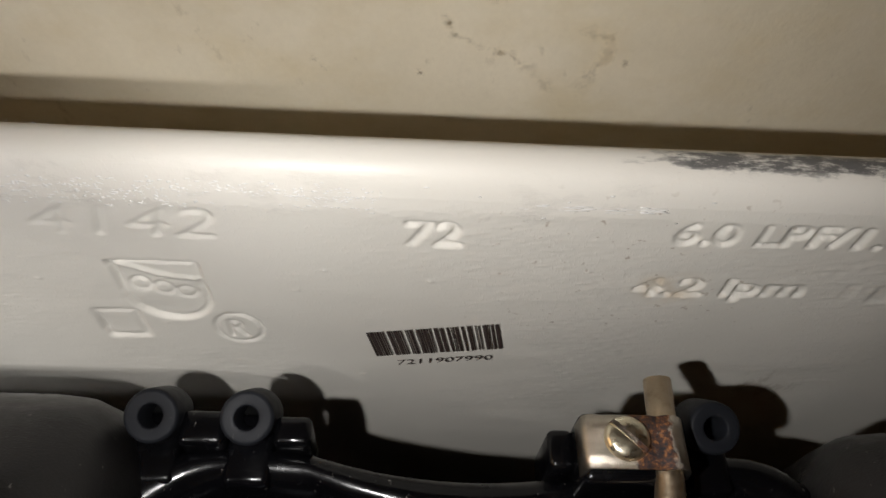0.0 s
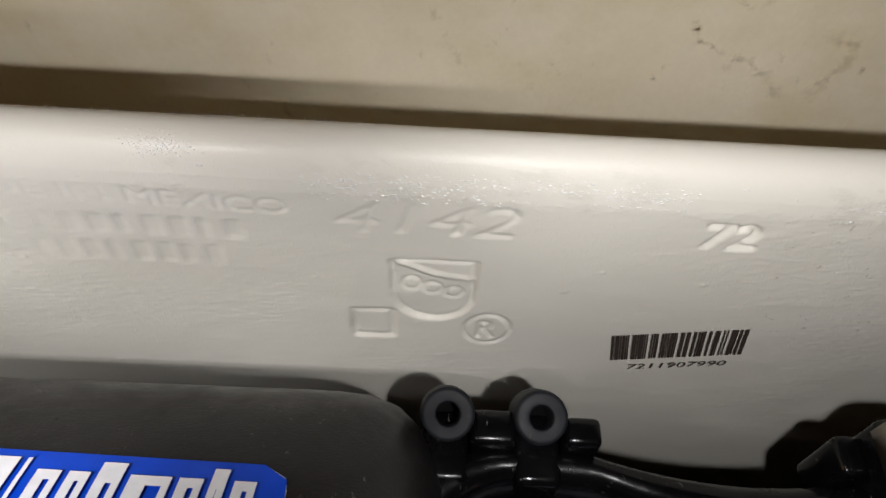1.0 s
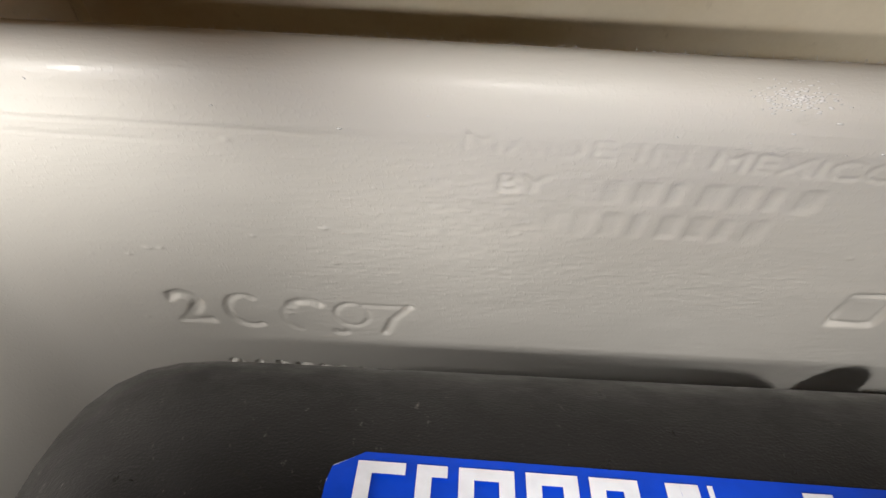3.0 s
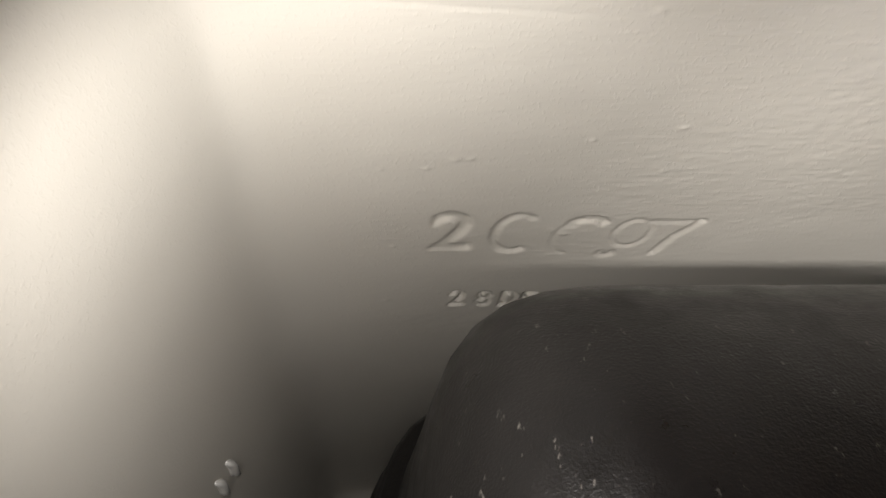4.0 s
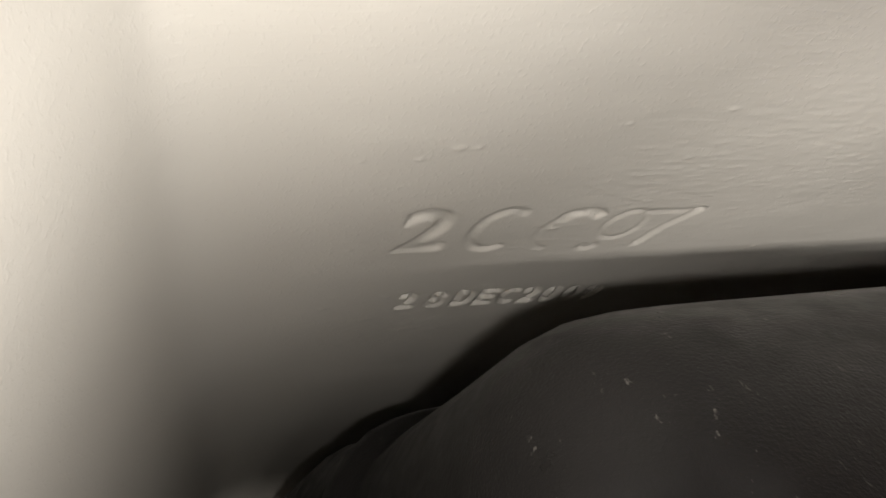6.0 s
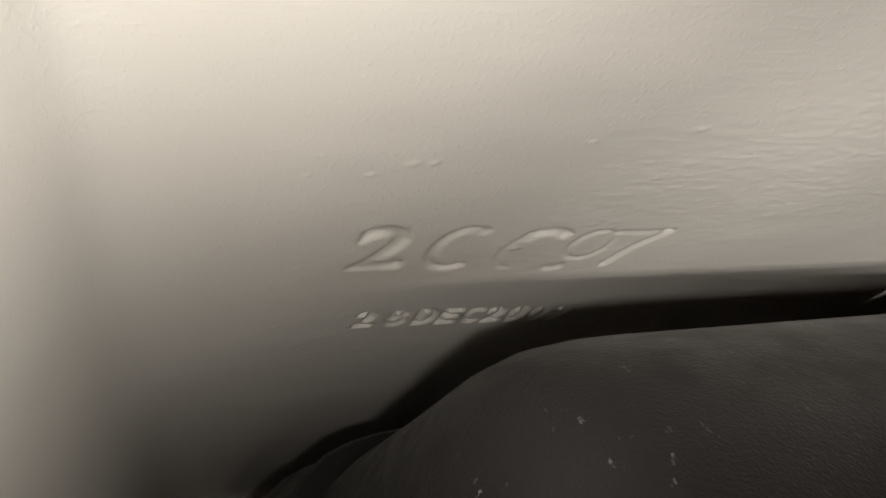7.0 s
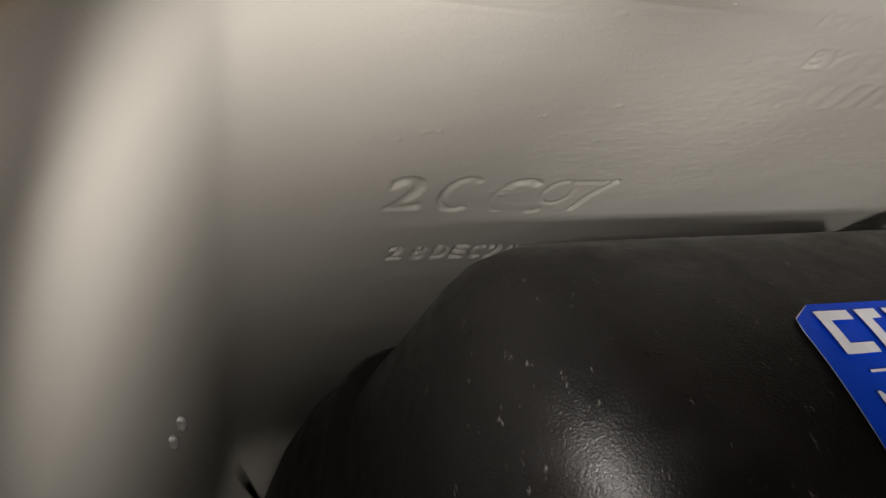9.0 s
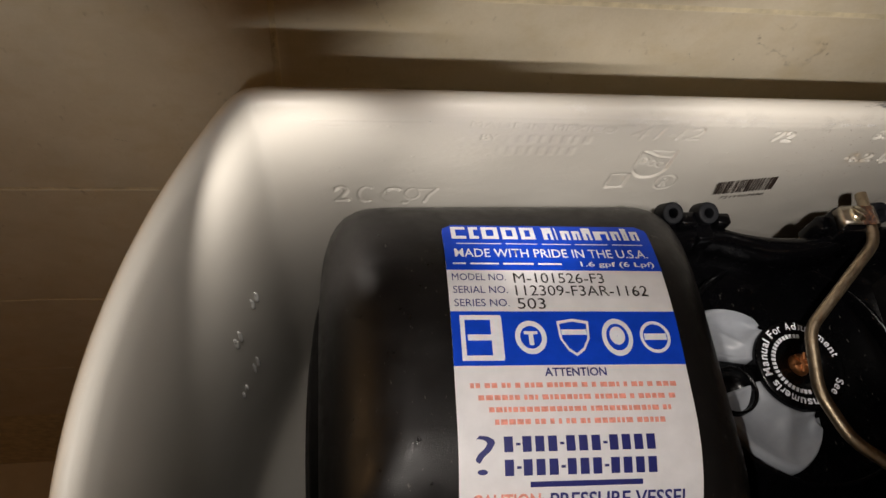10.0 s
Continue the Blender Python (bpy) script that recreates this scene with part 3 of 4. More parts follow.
# raised marks on the end wall
from_tank = bmesh.new()
from_tank.from_mesh(tank.data)
for y, z, size, bent in ((-0.0287, -0.1144, 0.0055, 1), (-0.0469, -0.1199, 0.0062, 1), (-0.0435, -0.1662, 0.0062, 0), (-0.0576, -0.1671, 0.0034, 0)):
    inner = [f for f in from_tank.faces if f.normal.x > 0.5 and abs(f.calc_center_median().y - y) < 0.004 and f.calc_center_median().z > z - 0.05 and f.calc_center_median().z < z + 0.05]
    face = min(inner, key=lambda f: abs(f.calc_center_median().z - z) + abs(f.calc_center_median().y - y))
    c, nrm = face.calc_center_median(), face.normal
    at = Vector((c.x - ((y - c.y) * nrm.y + (z - c.z) * nrm.z) / nrm.x, y, z))
    bm = bmesh.new()
    for side in (-1, 1):
        ball = bmesh.ops.create_uvsphere(bm, u_segments=14, v_segments=10, radius=1.0)["verts"]
        for q in ball:
            q.co = Vector((q.co.x * 0.0015, q.co.y * 0.0011 + side * 0.0021 + 0.0003 * math.sin(q.co.z * 2.2 * (1 + bent)), q.co.z * size * 1.1))
    turn = Vector((1, 0, 0)).rotation_difference(nrm).to_matrix().to_4x4()
    bmesh.ops.transform(bm, matrix=Matrix.Translation(at) @ turn, verts=bm.verts)
    part("raised_mark", bm, M_GLAZE, tank, "small raised porcelain mark")
from_tank.free()


# ---- barcode printed on the wall ----
def wall_quad(bm, a, b, lift=-0.0009):
    """An upright bar on the wall, on the tilted line of the print."""
    def spot(u, v):
        return (0.0002 + 0.0289 * u + 0.0022 * v, lift, -0.0505 + 0.0055 * u - 0.0109 * v)
    bm.faces.new([bm.verts.new(spot(*q)) for q in ((a[0], a[1]), (a[0], b[1]), (b[0], b[1]), (b[0], a[1]))])


barcode = thing("barcode", "small dark brown barcode printed on the porcelain wall", "barcode", at=(0.015, 0, -0.053))
rng_bars = random.Random(7)
u = 0.0
while u < 0.985:
    w = rng_bars.choice((0.009, 0.009, 0.018, 0.027))
    bm = bmesh.new()
    wall_quad(bm, (u, 0.0), (min(u + w, 1.0), 1.0))
    bar = part("bar", bm, M_BARCODE, barcode, "", False)
    bar.location = -barcode.location
    u += w + rng_bars.choice((0.007, 0.008, 0.014, 0.024))
v, f = letters("7211907990")
bm = bmesh.new()
vs = [bm.verts.new((0.0070 + 0.0215 * a, -0.0009, -0.0655 + 0.0024 * b + 0.0040 * a)) for a, b in v]
for t in f:
    bm.faces.new([vs[i] for i in t])
digits = part("digits", bm, M_BARCODE, barcode, "", False)
digits.location = -barcode.location


# ---- the pressure vessel ----
VX, VY = -0.115, -0.0935
TOP = -0.0115


def drop(x, y):
    """How far the chamber's top lies below its crown, and whether the point is on it."""
    ux = np.maximum(0, np.maximum((-0.150 - x) / 0.0372, (x + 0.063) / 0.030))
    uy = np.maximum(0, np.maximum((y + 0.098) / 0.0795, (-0.115 - y) / 0.050))
    d = (ux ** 4.4 + uy ** 4.4) ** (1 / 4.4)
    return 0.038 * (1 - np.sqrt(np.maximum(0, 1 - d ** 2.1))), d


def chamber_mesh():
    steps, rings = 120, 26
    th = np.linspace(0, 2 * math.pi, steps, False)
    lo, hi = np.zeros(steps), np.full(steps, 0.2)
    for _ in range(40):
        mid = (lo + hi) / 2
        inside = drop(VX + mid * np.cos(th), VY + mid * np.sin(th))[1] < 1
        lo, hi = np.where(inside, mid, lo), np.where(inside, hi, mid)
    rows = []
    for k in np.linspace(0.02, 1, rings):
        r = lo * math.sin(k * math.pi / 2) * 0.99999
        x, y = VX + r * np.cos(th), VY + r * np.sin(th)
        rows.append(np.stack([x, y, TOP - drop(x, y)[0]], 1))
    z0 = rows[-1][:, 2].copy()
    for out, z in ((0.0003, -0.070), (0.0010, -0.095), (0.0012, -0.108), (0.0045, -0.1095), (0.0056, -0.112), (0.0056, -0.120), (0.0045, -0.1225), (0.0050, -0.126), (0.0085, -0.15), (0.0100, -0.20), (0.0090, -0.28), (-0.01, -0.299)):
        x, y = VX + (lo + out) * np.cos(th), VY + (lo + out) * np.sin(th)
        rows.append(np.stack([x, y, np.minimum(z0 - 0.002, z)], 1))
    mesh = grid_mesh("chamber", rows, True)
    bm = bmesh.new()
    bm.from_mesh(mesh)
    bm.verts.ensure_lookup_table()
    n = len(rows)
    for first in (0, (n - 1) * steps):
        bm.faces.new([bm.verts[first + i] for i in range(steps)])
    bmesh.ops.recalc_face_normals(bm, faces=bm.faces)
    bm.to_mesh(mesh)
    bm.free()
    return mesh


vessel = thing("pressure_vessel", "black plastic flush pressure vessel with a blue and white label", "flush vessel", at=(MID, -0.09, -0.3))


def home(ob):
    """Keeps a part where its mesh puts it, under the vessel."""
    ob.matrix_parent_inverse = Matrix.Translation(-ob.parent.location)
    return ob


home(obj("chamber", chamber_mesh(), M_VESSEL, vessel, "matt black rounded chamber with fine scratches"))
right = chamber_mesh()
right.transform(Matrix.Translation((2 * MID, -0.004, 0)) @ Matrix.Diagonal((-1, 1, 1, 1)))
right.flip_normals()
home(obj("chamber", right, M_VESSEL, vessel, "matt black rounded chamber with fine scratches"))

# middle body with its scalloped back edge
HUB = Vector((0.0229, -0.0864, -0.070))


def body_mesh():
    """Lofted block between the chambers."""
    back = [(x, -0.0270 - 0.0055 * math.cos((x - MID) / 0.034 * math.pi / 2) ** 0.8 if abs(x - MID) < 0.034 else -0.0270) for x in np.linspace(MID - 0.072, MID + 0.072, 61)]
    front = [(x, -0.158) for x in np.linspace(MID + 0.072, MID - 0.072, 31)]
    plan = np.array(back + front)
    side = np.clip((np.abs(plan[:, 0] - MID) - 0.050) / 0.022, 0, 1)
    plan[:61, 1] -= 0.016 * side[:61] ** 2
    cen = np.array((MID, -0.092))
    rows = []
    for inset, z in ((0.0, -0.299), (0.0, -0.054), (0.0004, -0.0490), (0.0016, -0.0455), (0.0036, -0.0432), (0.006, -0.0428), (0.0085, -0.0440), (0.0105, -0.048), (0.0115, -0.056), (0.013, -0.074)):
        v = cen - plan
        q = plan + v / np.linalg.norm(v, axis=1)[:, None] * inset
        rows.append(np.column_stack([q, np.full(len(q), z)]))
    mesh = grid_mesh("middle_body", rows, True)
    bm = bmesh.new()
    bm.from_mesh(mesh)
    bm.verts.ensure_lookup_table()
    n = len(plan)
    bm.faces.new([bm.verts[(len(rows) - 1) * n + i] for i in range(n)])
    bm.faces.new([bm.verts[i] for i in range(n)])
    bmesh.ops.recalc_face_normals(bm, faces=bm.faces)
    bm.to_mesh(mesh)
    bm.free()
    return mesh


home(obj("middle_body", body_mesh(), M_GLOSS, vessel, "glossy black plastic body with a scalloped edge"))

# bosses with bored holes, leaning towards the opening
LEAN = pose(0, 0, 0, 26, 0, 0)
for x in (-0.0353, -0.0187, 0.0654):
    m = Matrix.Translation((x, -0.0262, -0.0362)) @ LEAN
    boss = home(part("boss", lathe([(0.0021, -0.0085), (0.0021, -0.0003), (0.00225, 0.0), (0.0024, 0.00005), (0.0030, 0.00008), (0.0040, 0.00008), (0.0044, 0.00004), (0.0047, -0.0003), (0.0048, -0.0008), (0.0049, -0.0020), (0.0050, -0.009)], m, 36), M_BOSS, vessel, "grey-black plastic boss with a hole"))
    # cap at the foot of the bore, its shade painted near-black
    hole = part("hole", lathe([(0.0, -0.0080), (0.0022, -0.0080)], m, 24), M_HOLE_SHADE, boss)
    rib = bmesh.new()
    box(rib, (x - 0.0042, -0.036, -0.060), (x + 0.0042, -0.0225, -0.0425), 0.0015)
    home(part("rib", rib, M_GLOSS, vessel))
for lo, hi in (((-0.0310, -0.0300, -0.056), (-0.0228, -0.0235, -0.0390)), ((-0.0142, -0.0300, -0.056), (-0.0075, -0.0245, -0.0385)), ((0.0352, -0.033, -0.056), (0.0400, -0.0255, -0.0395))):
    web = bmesh.new()
    box(web, lo, hi, 0.0013)
    home(part("web", web, M_GLOSS, vessel))
# block that the clamp sits on
seat = bmesh.new()
box(seat, (0.0395, -0.0375, -0.060), (0.0560, -0.0250, -0.0325), 0.0015)
home(part("clamp_seat", seat, M_GLOSS, vessel))

# flush cartridge: dark bowl, ringed lip, pale petals, lettered disc
base = Matrix.Translation(HUB)
home(part("cartridge_bowl", lathe([(0.0, -0.010), (0.048, -0.010), (0.0500, -0.004), (0.0505, 0.0030), (0.0515, 0.0042), (0.0530, 0.0030), (0.0536, -0.004), (0.054, -0.03)], base, 72), M_GLOSS, vessel, "glossy black round cartridge bowl with a raised lip"))


def petal(a0, a1, narrow):
    """A dished pale wing of the cap with a raised rim."""
    rows = []
    for r, h in ((0.0200, -0.006), (0.0205, 0.0005), (0.0225, 0.0012), (0.0245, 0.0002), (0.028, -0.0026), (0.034, -0.0030), (0.0405, -0.0020), (0.0445, 0.0010), (0.0465, 0.0014), (0.0480, 0.0004), (0.0484, -0.008)):
        row = []
        for k in np.linspace(0, 1, 36):
            a = math.radians(a0 + (a1 - a0) * k)
            reach = 0.12 + 0.88 * min(1.0, abs(a0 + (a1 - a0) * k - narrow) / 24) ** 0.65
            q = 0.0200 + (r - 0.0200) * reach
            end = max(0.0, 1 - min(k, 1 - k) / 0.10)
            mid = math.exp(-((k - 0.62) / 0.09) ** 2)
            dish = h if h > 0 else h * (1 - end) * (1 - 0.85 * mid)
            row.append((HUB.x + q * math.cos(a), HUB.y + q * math.sin(a), HUB.z + 0.001 + (dish - 0.006 * max(0.0, end - 0.85) / 0.15 if r < 0.0480 else h)))
        rows.append(row)
    mesh = grid_mesh("petal", rows)
    return mesh


for a0, a1, narrow in ((122, 171, 122), (195, 276, 276)):
    home(obj("petal", petal(a0, a1, narrow), M_GREY, vessel, "pale grey dished plastic wing"))
# dark bore between the wings
home(part("bore", lathe([(0.0, -0.005), (0.0088, -0.005), (0.0092, 0.0), (0.0100, 0.0020), (0.0106, 0.0014), (0.0110, -0.008)], Matrix.Translation((-0.0105, -0.0962, -0.0685)), 36), M_GLOSS, vessel, "round black bore with a lip"))
disc = home(part("adjusting_disc", lathe([(0.0, 0.0020), (0.0055, 0.0020), (0.0060, 0.0045), (0.0198, 0.0045), (0.0206, 0.0040), (0.0210, 0.0030), (0.0210, -0.010)], base, 64), M_GLOSS, vessel, "black disc lettered in white round its edge"))


def around(text, radius, start, height, stretch):
    """White letters round the hub, tops outward, clockwise from an angle in degrees."""
    bm = bmesh.new()
    a = start
    for ch in text:
        wide = {"i": 0.35, "l": 0.35, "r": 0.6, "t": 0.55, "j": 0.5, "f": 0.55, "'": 0.35, " ": 0.6, "m": 1.25, "M": 1.25, "w": 1.2}.get(ch, 0.9)
        turn = math.degrees(height * 0.85 * wide * stretch / radius)
        if ch != " ":
            v, f = letters(ch, 0.02)
            tall = 0.74 if ch.islower() and ch not in "bdfhklt" else 1.0
            m = base @ pose(0, 0, 0.0051, 0, 0, a - turn / 2 - 90) @ Matrix.Translation((0, radius, 0))
            w = math.radians(turn) * radius * 0.86
            vs = [bm.verts.new(m @ Vector(((q[0] - 0.5) * w, q[1] * height * tall, 0))) for q in v]
            for t in f:
                bm.faces.new([vs[i] for i in t])
        a -= turn
    lettering = part("lettering", bm, M_WHITE, disc, "white lettering", False)


around("See Consumer's Manual For Adjustment", 0.0158, 335, 0.0036, 1.0)
for k in range(24):
    # small lines of writing too fine to read
    a = 268 - k * 8.2
    bm = bmesh.new()
    box(bm, (-0.0006, 0.0120, 0.0046), (0.0006, 0.0138, 0.0050), 0, base @ pose(0, 0, 0, 0, 0, a - 90))
    bar = part("fine_print", bm, M_WHITE, disc, "", False)
nut = home(part("centre_screw", lathe([(0.0, 0.0062), (0.0032, 0.0060), (0.0046, 0.0048), (0.0052, 0.0015), (0.0052, -0.002)], base, 12), M_COPPER, vessel, "corroded copper-coloured screw"))
for k in range(6):
    bm = bmesh.new()
    box(bm, (0.0012, -0.0006, 0.0056), (0.0048, 0.0006, 0.0070), 0.0003, base @ pose(0, 0, 0, 0, 0, 60 * k + 10))
    tooth = part("tooth", bm, M_COPPER, nut)


# ---- label on the vessel ----
LX0, LX1, LY0, LY1 = -0.1402, -0.0585, -0.0392, -0.163


def on_vessel(x, y, lift):
    return np.stack([x, y, TOP - drop(x, y)[0] + lift], -1)


def slant(x, y):
    """The label sits a little askew on the chamber."""
    return x - 0.030 * (LY0 - y), y - 0.028 * (x - LX0)


def sheet(x0, x1, y0, y1, lift, corner=0.0):
    ys = np.linspace(y0, y1, max(3, int(abs(y1 - y0) / 0.002)))
    rows = []
    for y in ys:
        dy = min(abs(y - y0), corner)
        cut = corner - math.sqrt(max(0, corner ** 2 - (corner - dy) ** 2)) if corner else 0.0
        xs = np.linspace(x0 + cut, x1 - cut, max(3, int((x1 - x0) / 0.002)))
        rows.append(on_vessel(*slant(xs, np.full(len(xs), y)), lift))
    return grid_mesh("sheet", np.array(rows)[:, ::-1])


label = home(obj("label", sheet(LX0, LX1, LY0, LY1, 0.0004, 0.004), M_PAPER, vessel, "blue and white printed label"))


def printed(name, mesh, material):
    return obj(name, mesh, material, label)


def label_text(name, text, x0, x1, y0, y1, material, lift=0.0010, bold=0.0):
    """Text between fractions x0..x1 of the label's width, from y0 (top) to y1."""
    v, f = letters(text, bold)
    x = LX0 + (x0 + v[:, 0] * (x1 - x0)) * (LX1 - LX0)
    y = y1 + v[:, 1] * (y0 - y1)
    mesh = bpy.data.meshes.new(name)
    mesh.from_pydata(on_vessel(*slant(x, y), lift).tolist(), [], f)
    return printed(name, mesh, material)


def label_bar(name, x0, x1, y0, y1, material, lift=0.0007):
    return printed(name, sheet(LX0 + x0 * (LX1 - LX0), LX0 + x1 * (LX1 - LX0), y0, y1, lift), material)


def label_shape(name, cx, cy, rx, ry, material, sides=28, lift=0.0009, inner=0.0, points=None):
    """A ring or filled outline in metres round a point of the label."""
    if points is None:
        points = [(math.cos(a), math.sin(a)) for a in np.linspace(0, 2 * math.pi, sides, False)]
    out = np.array(points) * (rx, ry) + (cx, cy)
    ins = np.array(points) * (rx * inner, ry * inner) + (cx, cy)
    rows = [on_vessel(*slant(q[:, 0], q[:, 1]), lift) for q in (out, ins)]
    mesh = grid_mesh(name, rows, True)
    return printed(name, mesh, material)


bar = printed("blue_panel", sheet(LX0, LX1, LY0, -0.0625, 0.00055, 0.004), M_BLUE)
label_bar("blue_panel", 0, 1, -0.0800, -0.1000, M_BLUE, 0.00055)
# maker's mark as plain blocks
x = 0.035
for i, w in enumerate((0.085, 0.06, 0.095, 0.09, 0.085)):
    a, b = x + 0.006, x + w - 0.010
    label_bar("mark_block", a, b, -0.0406, -0.0422, M_WHITE, 0.0010)
    label_bar("mark_block", a, b, -0.0458, -0.0474, M_WHITE, 0.0010)
    label_bar("mark_block", a, a + 0.022, -0.0418, -0.0462, M_WHITE, 0.00102)
    if i in (2, 3, 4):
        label_bar("mark_block", b - 0.022, b, -0.0418, -0.0462, M_WHITE, 0.00102)
    x += w
x = 0.475
for i, w in enumerate((0.06, 0.028, 0.056, 0.05, 0.056, 0.085, 0.055, 0.04, 0.052)):
    top = -0.0406 if i in (0, 1, 4, 7) else -0.0424
    label_bar("mark_block", x + 0.004, x + w * 0.42, top, -0.0474, M_WHITE, 0.0010)
    if w > 0.03:
        label_bar("mark_block", x + w * 0.42, x + w - 0.009, max(top, -0.0424), -0.0440, M_WHITE, 0.00102)
        label_bar("mark_block", x + w - 0.022, x + w - 0.009, -0.0440, -0.0474, M_WHITE, 0.00102)
    x += w
for x0, x1 in ((0.06, 0.27), (0.29, 0.44), (0.46, 0.60), (0.62, 0.78), (0.80, 0.95)):
    label_bar("fine_print", x0, x1, -0.0497, -0.0501, M_WHITE, 0.0010)
label_text("print", "MADE WITH PRIDE IN THE U.S.A.", 0.045, 0.955, -0.0525, -0.0567, M_WHITE, bold=0.008)
for x0, x1 in ((0.03, 0.09), (0.11, 0.24), (0.26, 0.40), (0.42, 0.53)):
    label_bar("fine_print", x0, x1, -0.0594, -0.0602, M_WHITE, 0.0010)
label_text("print", "1.6 gpf (6 Lpf)", 0.62, 0.97, -0.0585, -0.0615, M_WHITE, bold=0.015)
for word, value, y, end in (("MODEL NO.", "M-101526-F3", -0.0640, 0.71), ("SERIAL NO.", "112309-F3AR-1162", -0.0694, 0.90), ("SERIES NO.", "503", -0.0748, 0.42)):
    label_text("print", word, 0.02, 0.26, y - 0.0004, y - 0.0034, M_NAVY)
    label_text("print", value, 0.295, end, y, y - 0.0044, M_INK)
# five approval marks as plain shapes
LW = LX1 - LX0
label_shape("mark", LX0 + 0.125 * LW, -0.0900, 0.0072, 0.0084, M_WHITE, points=[(-1, -1), (1, -1), (1, 1), (-1, 1)], inner=0.78)
label_bar("mark", 0.165, 0.215, -0.0822, -0.0978, M_WHITE, 0.0010)
label_bar("mark", 0.065, 0.165, -0.0890, -0.0912, M_WHITE, 0.0010)
label_shape("mark", LX0 + 0.335 * LW, -0.0900, 0.0056, 0.0062, M_WHITE, inner=0.68)
label_bar("mark", 0.305, 0.365, -0.0878, -0.0890, M_WHITE, 0.0010)
label_bar("mark", 0.325, 0.345, -0.0890, -0.0930, M_WHITE, 0.0010)
shield_points = [(-1, 0.85), (0, 1), (1, 0.85), (0.92, -0.1), (0.5, -0.7), (0, -1), (-0.5, -0.7), (-0.92, -0.1)]
label_shape("mark", LX0 + 0.525 * LW, -0.0900, 0.0058, 0.0070, M_WHITE, points=shield_points, inner=0.84)
label_bar("mark", 0.47, 0.58, -0.0872, -0.0892, M_WHITE, 0.0010)
label_shape("mark", LX0 + 0.715 * LW, -0.0900, 0.0056, 0.0070, M_WHITE, inner=0.72)
label_shape("mark", LX0 + 0.715 * LW, -0.0895, 0.0028, 0.0034, M_WHITE, inner=0.05)
label_shape("mark", LX0 + 0.885 * LW, -0.0900, 0.0056, 0.0060, M_WHITE, inner=0.80)
label_bar("mark", 0.835, 0.935, -0.0888, -0.0912, M_WHITE, 0.0010)
# lower panel
label_text("print", "ATTENTION", 0.375, 0.64, -0.1010, -0.1040, M_NAVY, bold=0.02)
rng_words = random.Random(3)
for y, x0, x1 in ((-0.1061, 0.06, 0.94), (-0.1102, 0.09, 0.92), (-0.1142, 0.13, 0.90), (-0.1182, 0.15, 0.88)):
    x = x0
    while x < x1 - 0.02:
        w = rng_words.uniform(0.012, 0.030)
        label_bar("fine_print", x, min(x + w, x1), y, y - 0.0017, M_RED, 0.0009)
        x += w + rng_words.choice((0.006, 0.006, 0.006, 0.018))
label_text("print", "?", 0.065, 0.145, -0.1232, -0.1350, M_NAVY, bold=-0.012)
for y in (-0.1236, -0.1306):
    x = 0.18
    for group in (1, 3, 3, 4):
        for k in range(group):
            label_bar("digit_bar", x, x + 0.036, y, y - 0.0048, M_NAVY, 0.0009)
            x += 0.052
        if group != 4:
            label_bar("digit_bar", x - 0.004, x + 0.014, y - 0.0020, y - 0.0028, M_NAVY, 0.0009)
        x += 0.022
label_bar("fine_print", 0.28, 0.74, -0.1372, -0.1388, M_NAVY, 0.0009)
label_text("print", "CAUTION:", 0.05, 0.335, -0.1405, -0.1450, M_RED, bold=0.02)
label_text("print", "PRESSURE VESSEL", 0.36, 0.94, -0.1405, -0.1450, M_NAVY, bold=0.015)


# ---- actuator rod with its clamp ----
def tube(points, radius, steps=16, soft=0.006):
    """A bent rod with rounded bends."""
    pts = [Vector(p) for p in points]
    line = [pts[0]]
    for a, b, c in zip(pts, pts[1:], pts[2:]):
        u, w = (a - b).normalized(), (c - b).normalized()
        r = min(soft, (a - b).length / 2.2, (c - b).length / 2.2)
        p, q = b + u * r, b + w * r
        line += [p.lerp(b, t).lerp(b.lerp(q, t), t) for t in np.linspace(0, 1, 7)]
    line.append(pts[-1])
    bm = bmesh.new()
    rings = []
    for i, p in enumerate(line):
        way = (line[min(i + 1, len(line) - 1)] - line[max(i - 1, 0)]).normalized()
        side = way.cross(Vector((0, 0, 1))).normalized()
        up = side.cross(way)
        rings.append([bm.verts.new(p + radius * (math.cos(a) * side + math.sin(a) * up)) for a in np.linspace(0, 2 * math.pi, steps, False)])
    for a, b in zip(rings, rings[1:]):
        for i in range(steps):
            bm.faces.new((a[i], a[(i + 1) % steps], b[(i + 1) % steps], b[i]))
    for ring in (rings[0], rings[-1]):
        bm.faces.new(ring)
    bmesh.ops.recalc_face_normals(bm, faces=bm.faces)
    return bm


rod = thing("actuator_rod", "bent tarnished brass rod held by a rusty plate clamp", "flush rod", at=(0.05, -0.03, -0.033))


def under_rod(ob):
    ob.matrix_parent_inverse = Matrix.Translation(-rod.location)
    return ob


under_rod(part("rod", tube([(0.0545, -0.0190, -0.0320), (0.0538, -0.0425, -0.0335), (0.0130, -0.0800, -0.0400), (0.0080, -0.1060, -0.0400), (0.0150, -0.1255, -0.0400), (0.0450, -0.1500, -0.0400), (0.0900, -0.1550, -0.0400)], 0.0025), M_BRASS, rod, "tarnished brass rod"))


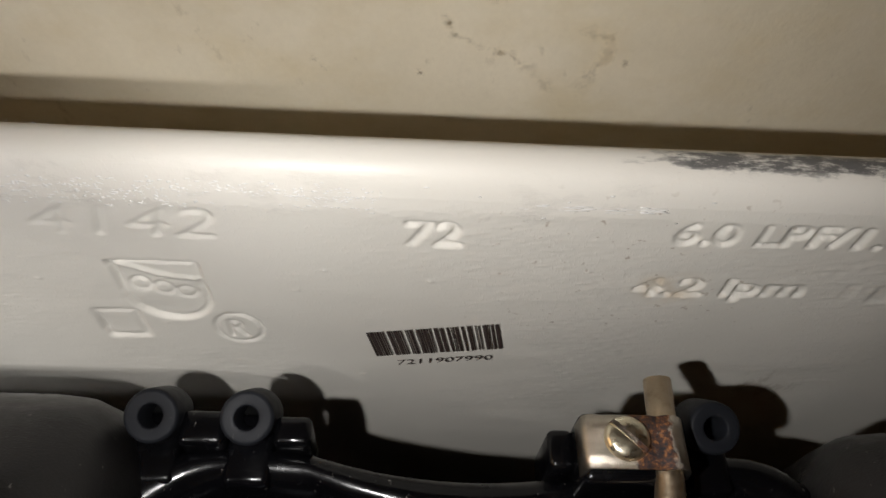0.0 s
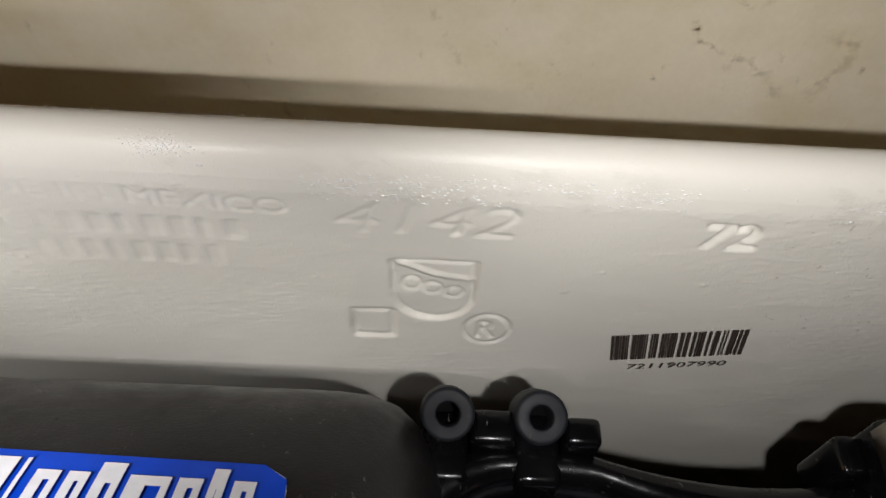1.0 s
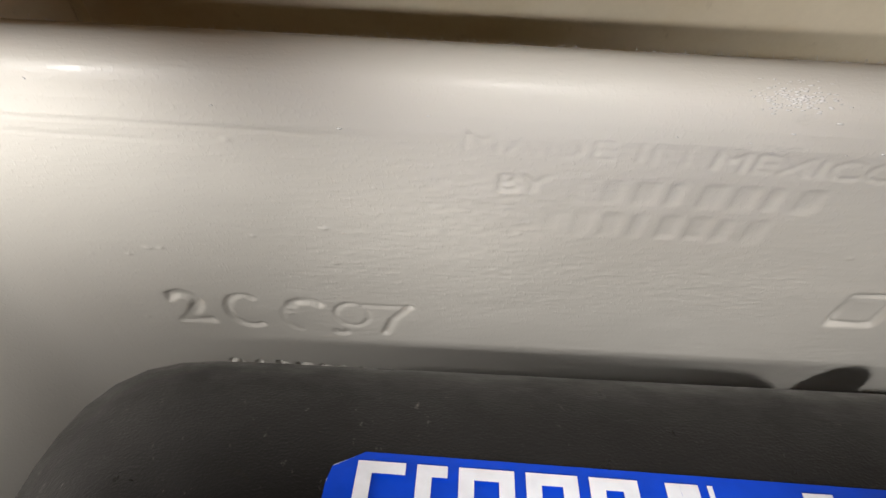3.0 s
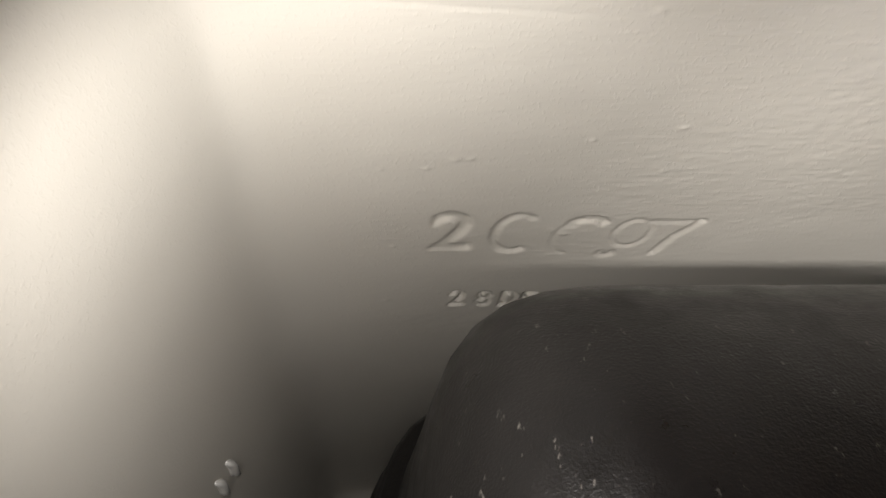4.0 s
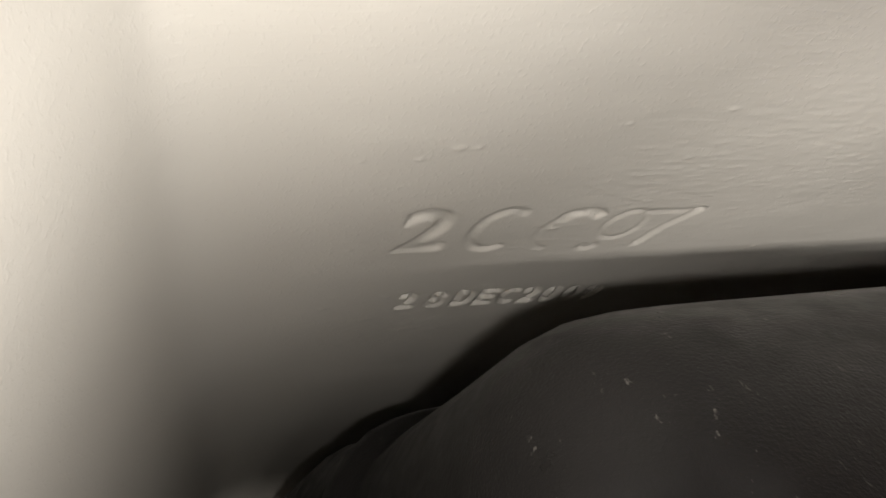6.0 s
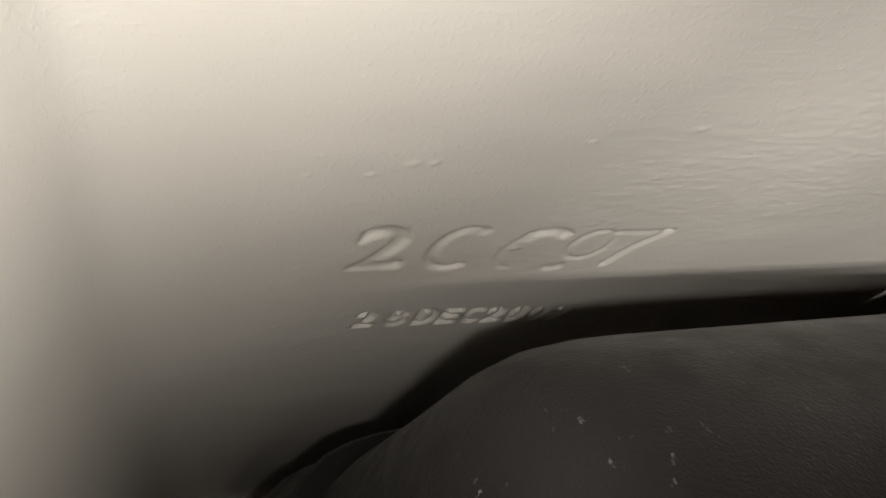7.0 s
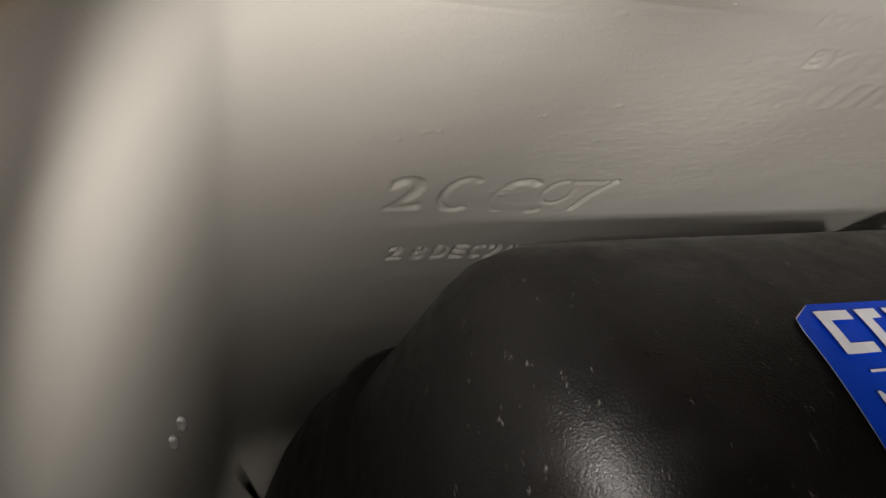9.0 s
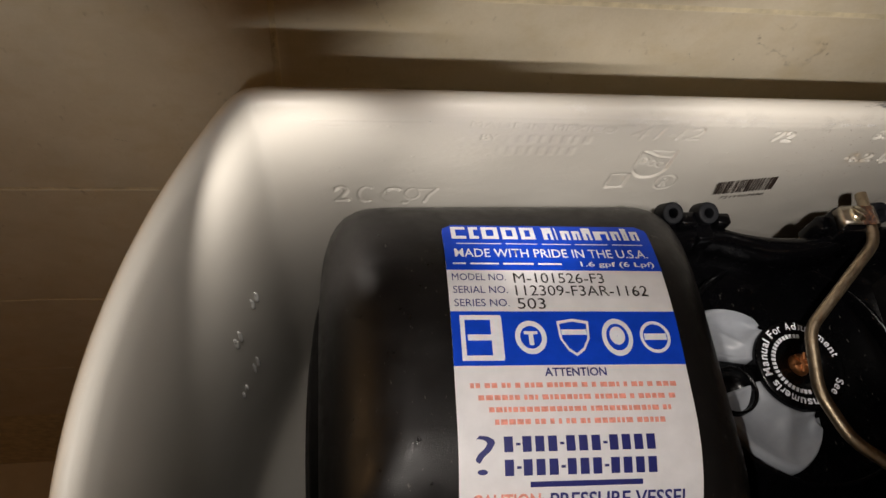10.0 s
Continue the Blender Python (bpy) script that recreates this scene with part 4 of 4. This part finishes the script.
def clamp_mesh():
    """A strip of sheet metal, flat over the screw and humped over the rod."""
    prof = [(0.0390, -0.0345), (0.0392, -0.0300), (0.0400, -0.0291), (0.0480, -0.0290), (0.0505, -0.0289)]
    prof += [(0.0541 - 0.0032 * math.cos(a), -0.0322 + 0.0036 * math.sin(a)) for a in np.linspace(0.9, 2.9, 10)]
    prof += [(0.0577, -0.0345)]
    thick = 0.0007
    bm = bmesh.new()
    n = len(prof)
    rows = []
    for y in np.linspace(-0.0362, -0.0270, 5):
        rows.append([bm.verts.new((x, y, z)) for x, z in prof])
    for a, b in zip(rows, rows[1:]):
        for i in range(n - 1):
            bm.faces.new((a[i], b[i], b[i + 1], a[i + 1]))
    bmesh.ops.recalc_face_normals(bm, faces=bm.faces)
    bmesh.ops.solidify(bm, geom=bm.faces[:], thickness=thick)
    return bm


plate = under_rod(part("clamp_plate", clamp_mesh(), M_CLAMP, rod, "bent steel plate eaten by rust", True))
m = Matrix.Translation((0.0464, -0.0312, -0.0290))
screw = (part("screw", lathe([(0.0, 0.0016), (0.0016, 0.00158), (0.0030, 0.0014), (0.0037, 0.0008), (0.0039, 0.0), (0.0039, -0.002)], m, 36), M_SCREW, plate, "slotted zinc screw head"))
bm = bmesh.new()
box(bm, (-0.0037, -0.00045, 0.0008), (0.0037, 0.00045, 0.00172), 0, m @ pose(0, 0, 0, 0, 0, -45))
part("slot", bm, M_CLAMP, screw, "slot filled with grime", False)


# ---- room behind and around the tank ----
WALL = 0.0535


def setting(name, lo, hi, material, label):
    bm = bmesh.new()
    box(bm, lo, hi)
    return tagged(part(name, bm, material, None, "", False), label, name.split("_")[0], "", "structure")


FLOOR = -0.80
wall = setting("wall_north", (-1.3, WALL + 0.0002, FLOOR), (1.3, WALL + 0.12, 1.7), M_GROUT, "wall of beige glazed tiles with yellowed grout")
setting("wall_south", (-1.3, -1.9, FLOOR), (1.3, -1.8, 1.7), M_PAINT, "plain painted wall")
setting("wall_west", (-1.4, -1.9, FLOOR), (-1.3, WALL + 0.12, 1.7), M_PAINT, "plain painted wall")
setting("wall_east", (1.3, -1.9, FLOOR), (1.4, WALL + 0.12, 1.7), M_PAINT, "plain painted wall")
setting("ceiling", (-1.4, -1.9, 1.7), (1.4, WALL + 0.12, 1.8), M_PAINT, "plain painted ceiling")
setting("floor", (-1.4, -1.9, FLOOR - 0.1), (1.4, WALL + 0.12, FLOOR), M_FLOOR, "plain brown floor")

# the bowl that carries the tank
bowl = lathe([(0.0, -0.345), (0.12, -0.345), (0.13, -0.36), (0.13, -0.42), (0.10, -0.55), (0.11, -0.78), (0.12, FLOOR), (0.0, FLOOR)], Matrix.Translation((MID, -0.13, 0)) @ Matrix.Diagonal((1.0, 0.8, 1, 1)), 48)
tagged(part("toilet_bowl", bowl, M_CHINA, None), "bone white porcelain toilet base under the tank", "toilet bowl")

# brown marks on the tiles over the tank
STAINS = (
    (((0.0150, -0.009), (0.0166, -0.0143), (0.0243, -0.0177), (0.0296, -0.019)), 0.0011),
    (((0.0296, -0.019), (0.0345, -0.0225), (0.0401, -0.0283), (0.0395, -0.0265)), 0.0013),
    (((0.0462, -0.0125), (0.0508, -0.0140), (0.0514, -0.0185), (0.0472, -0.0271)), 0.0017),
    (((0.0364, -0.0165), (0.0372, -0.0190)), 0.0007),
    (((-0.0140, -0.0225), (-0.0111, -0.0262)), 0.0007),
    (((0.0098, -0.0254), (0.0110, -0.0263)), 0.0006),
    (((0.0560, -0.0195), (0.0566, -0.0212)), 0.0007),
    (((-0.2350, 0.0000), (-0.2300, -0.0080)), 0.0004),
    (((-0.1640, 0.0040), (-0.1590, -0.0080), (-0.1560, -0.0120)), 0.0006),
    (((-0.2065, -0.0380), (-0.2050, -0.0100)), 0.0009),
    (((-0.2900, -0.0950), (-0.2830, -0.0975)), 0.0004),
    (((0.0180, -0.0020), (0.0260, -0.0060)), 0.0006),
)
for points, width in STAINS:
    pts = [Vector((x, 0, z)) for x, z in points]
    bm = bmesh.new()
    lift = 0.0001
    for a, b in zip(pts, pts[1:]):
        for _ in range(int(5 + 1.3 * (b - a).length / width)):
            t = rng.rand()
            p = a.lerp(b, t) + Vector(rng.randn(3)) * width * 0.38
            r = width * rng.uniform(0.4, 1.0) * (0.5 + rng.rand())
            lift += 0.000008
            ring = []
            for k in range(11):
                w = r * (1 + 0.35 * rng.randn())
                ring.append(bm.verts.new((p.x + w * math.cos(k * 0.571), WALL - lift, p.z + w * math.sin(k * 0.571))))
            bm.faces.new(ring)
    part("stain", bm, M_STAIN, wall, "brown scuff on the tile", False)

# wall tiles, each a bevelled slab
TILE_W, TILE_H, JOINT = 0.60, 0.1465, 0.0026
tile_bm = bmesh.new()
box(tile_bm, (JOINT / 2, WALL, JOINT / 2), (TILE_W - JOINT / 2, WALL + 0.0060, TILE_H - JOINT / 2), 0.0004)
tile_mesh = bpy.data.meshes.new("tile")
tile_bm.to_mesh(tile_mesh)
tile_bm.free()
tile_mesh.materials.append(M_TILE)
for row in range(-4, 6):
    for col in range(-2, 3):
        x = -0.2055 + TILE_W * col
        if -1.3 < x and x + TILE_W < 1.3:
            tile = new("tile", tile_mesh)
            tile.location = (x, 0, 0.0045 + TILE_H * row)
            tile.parent = wall
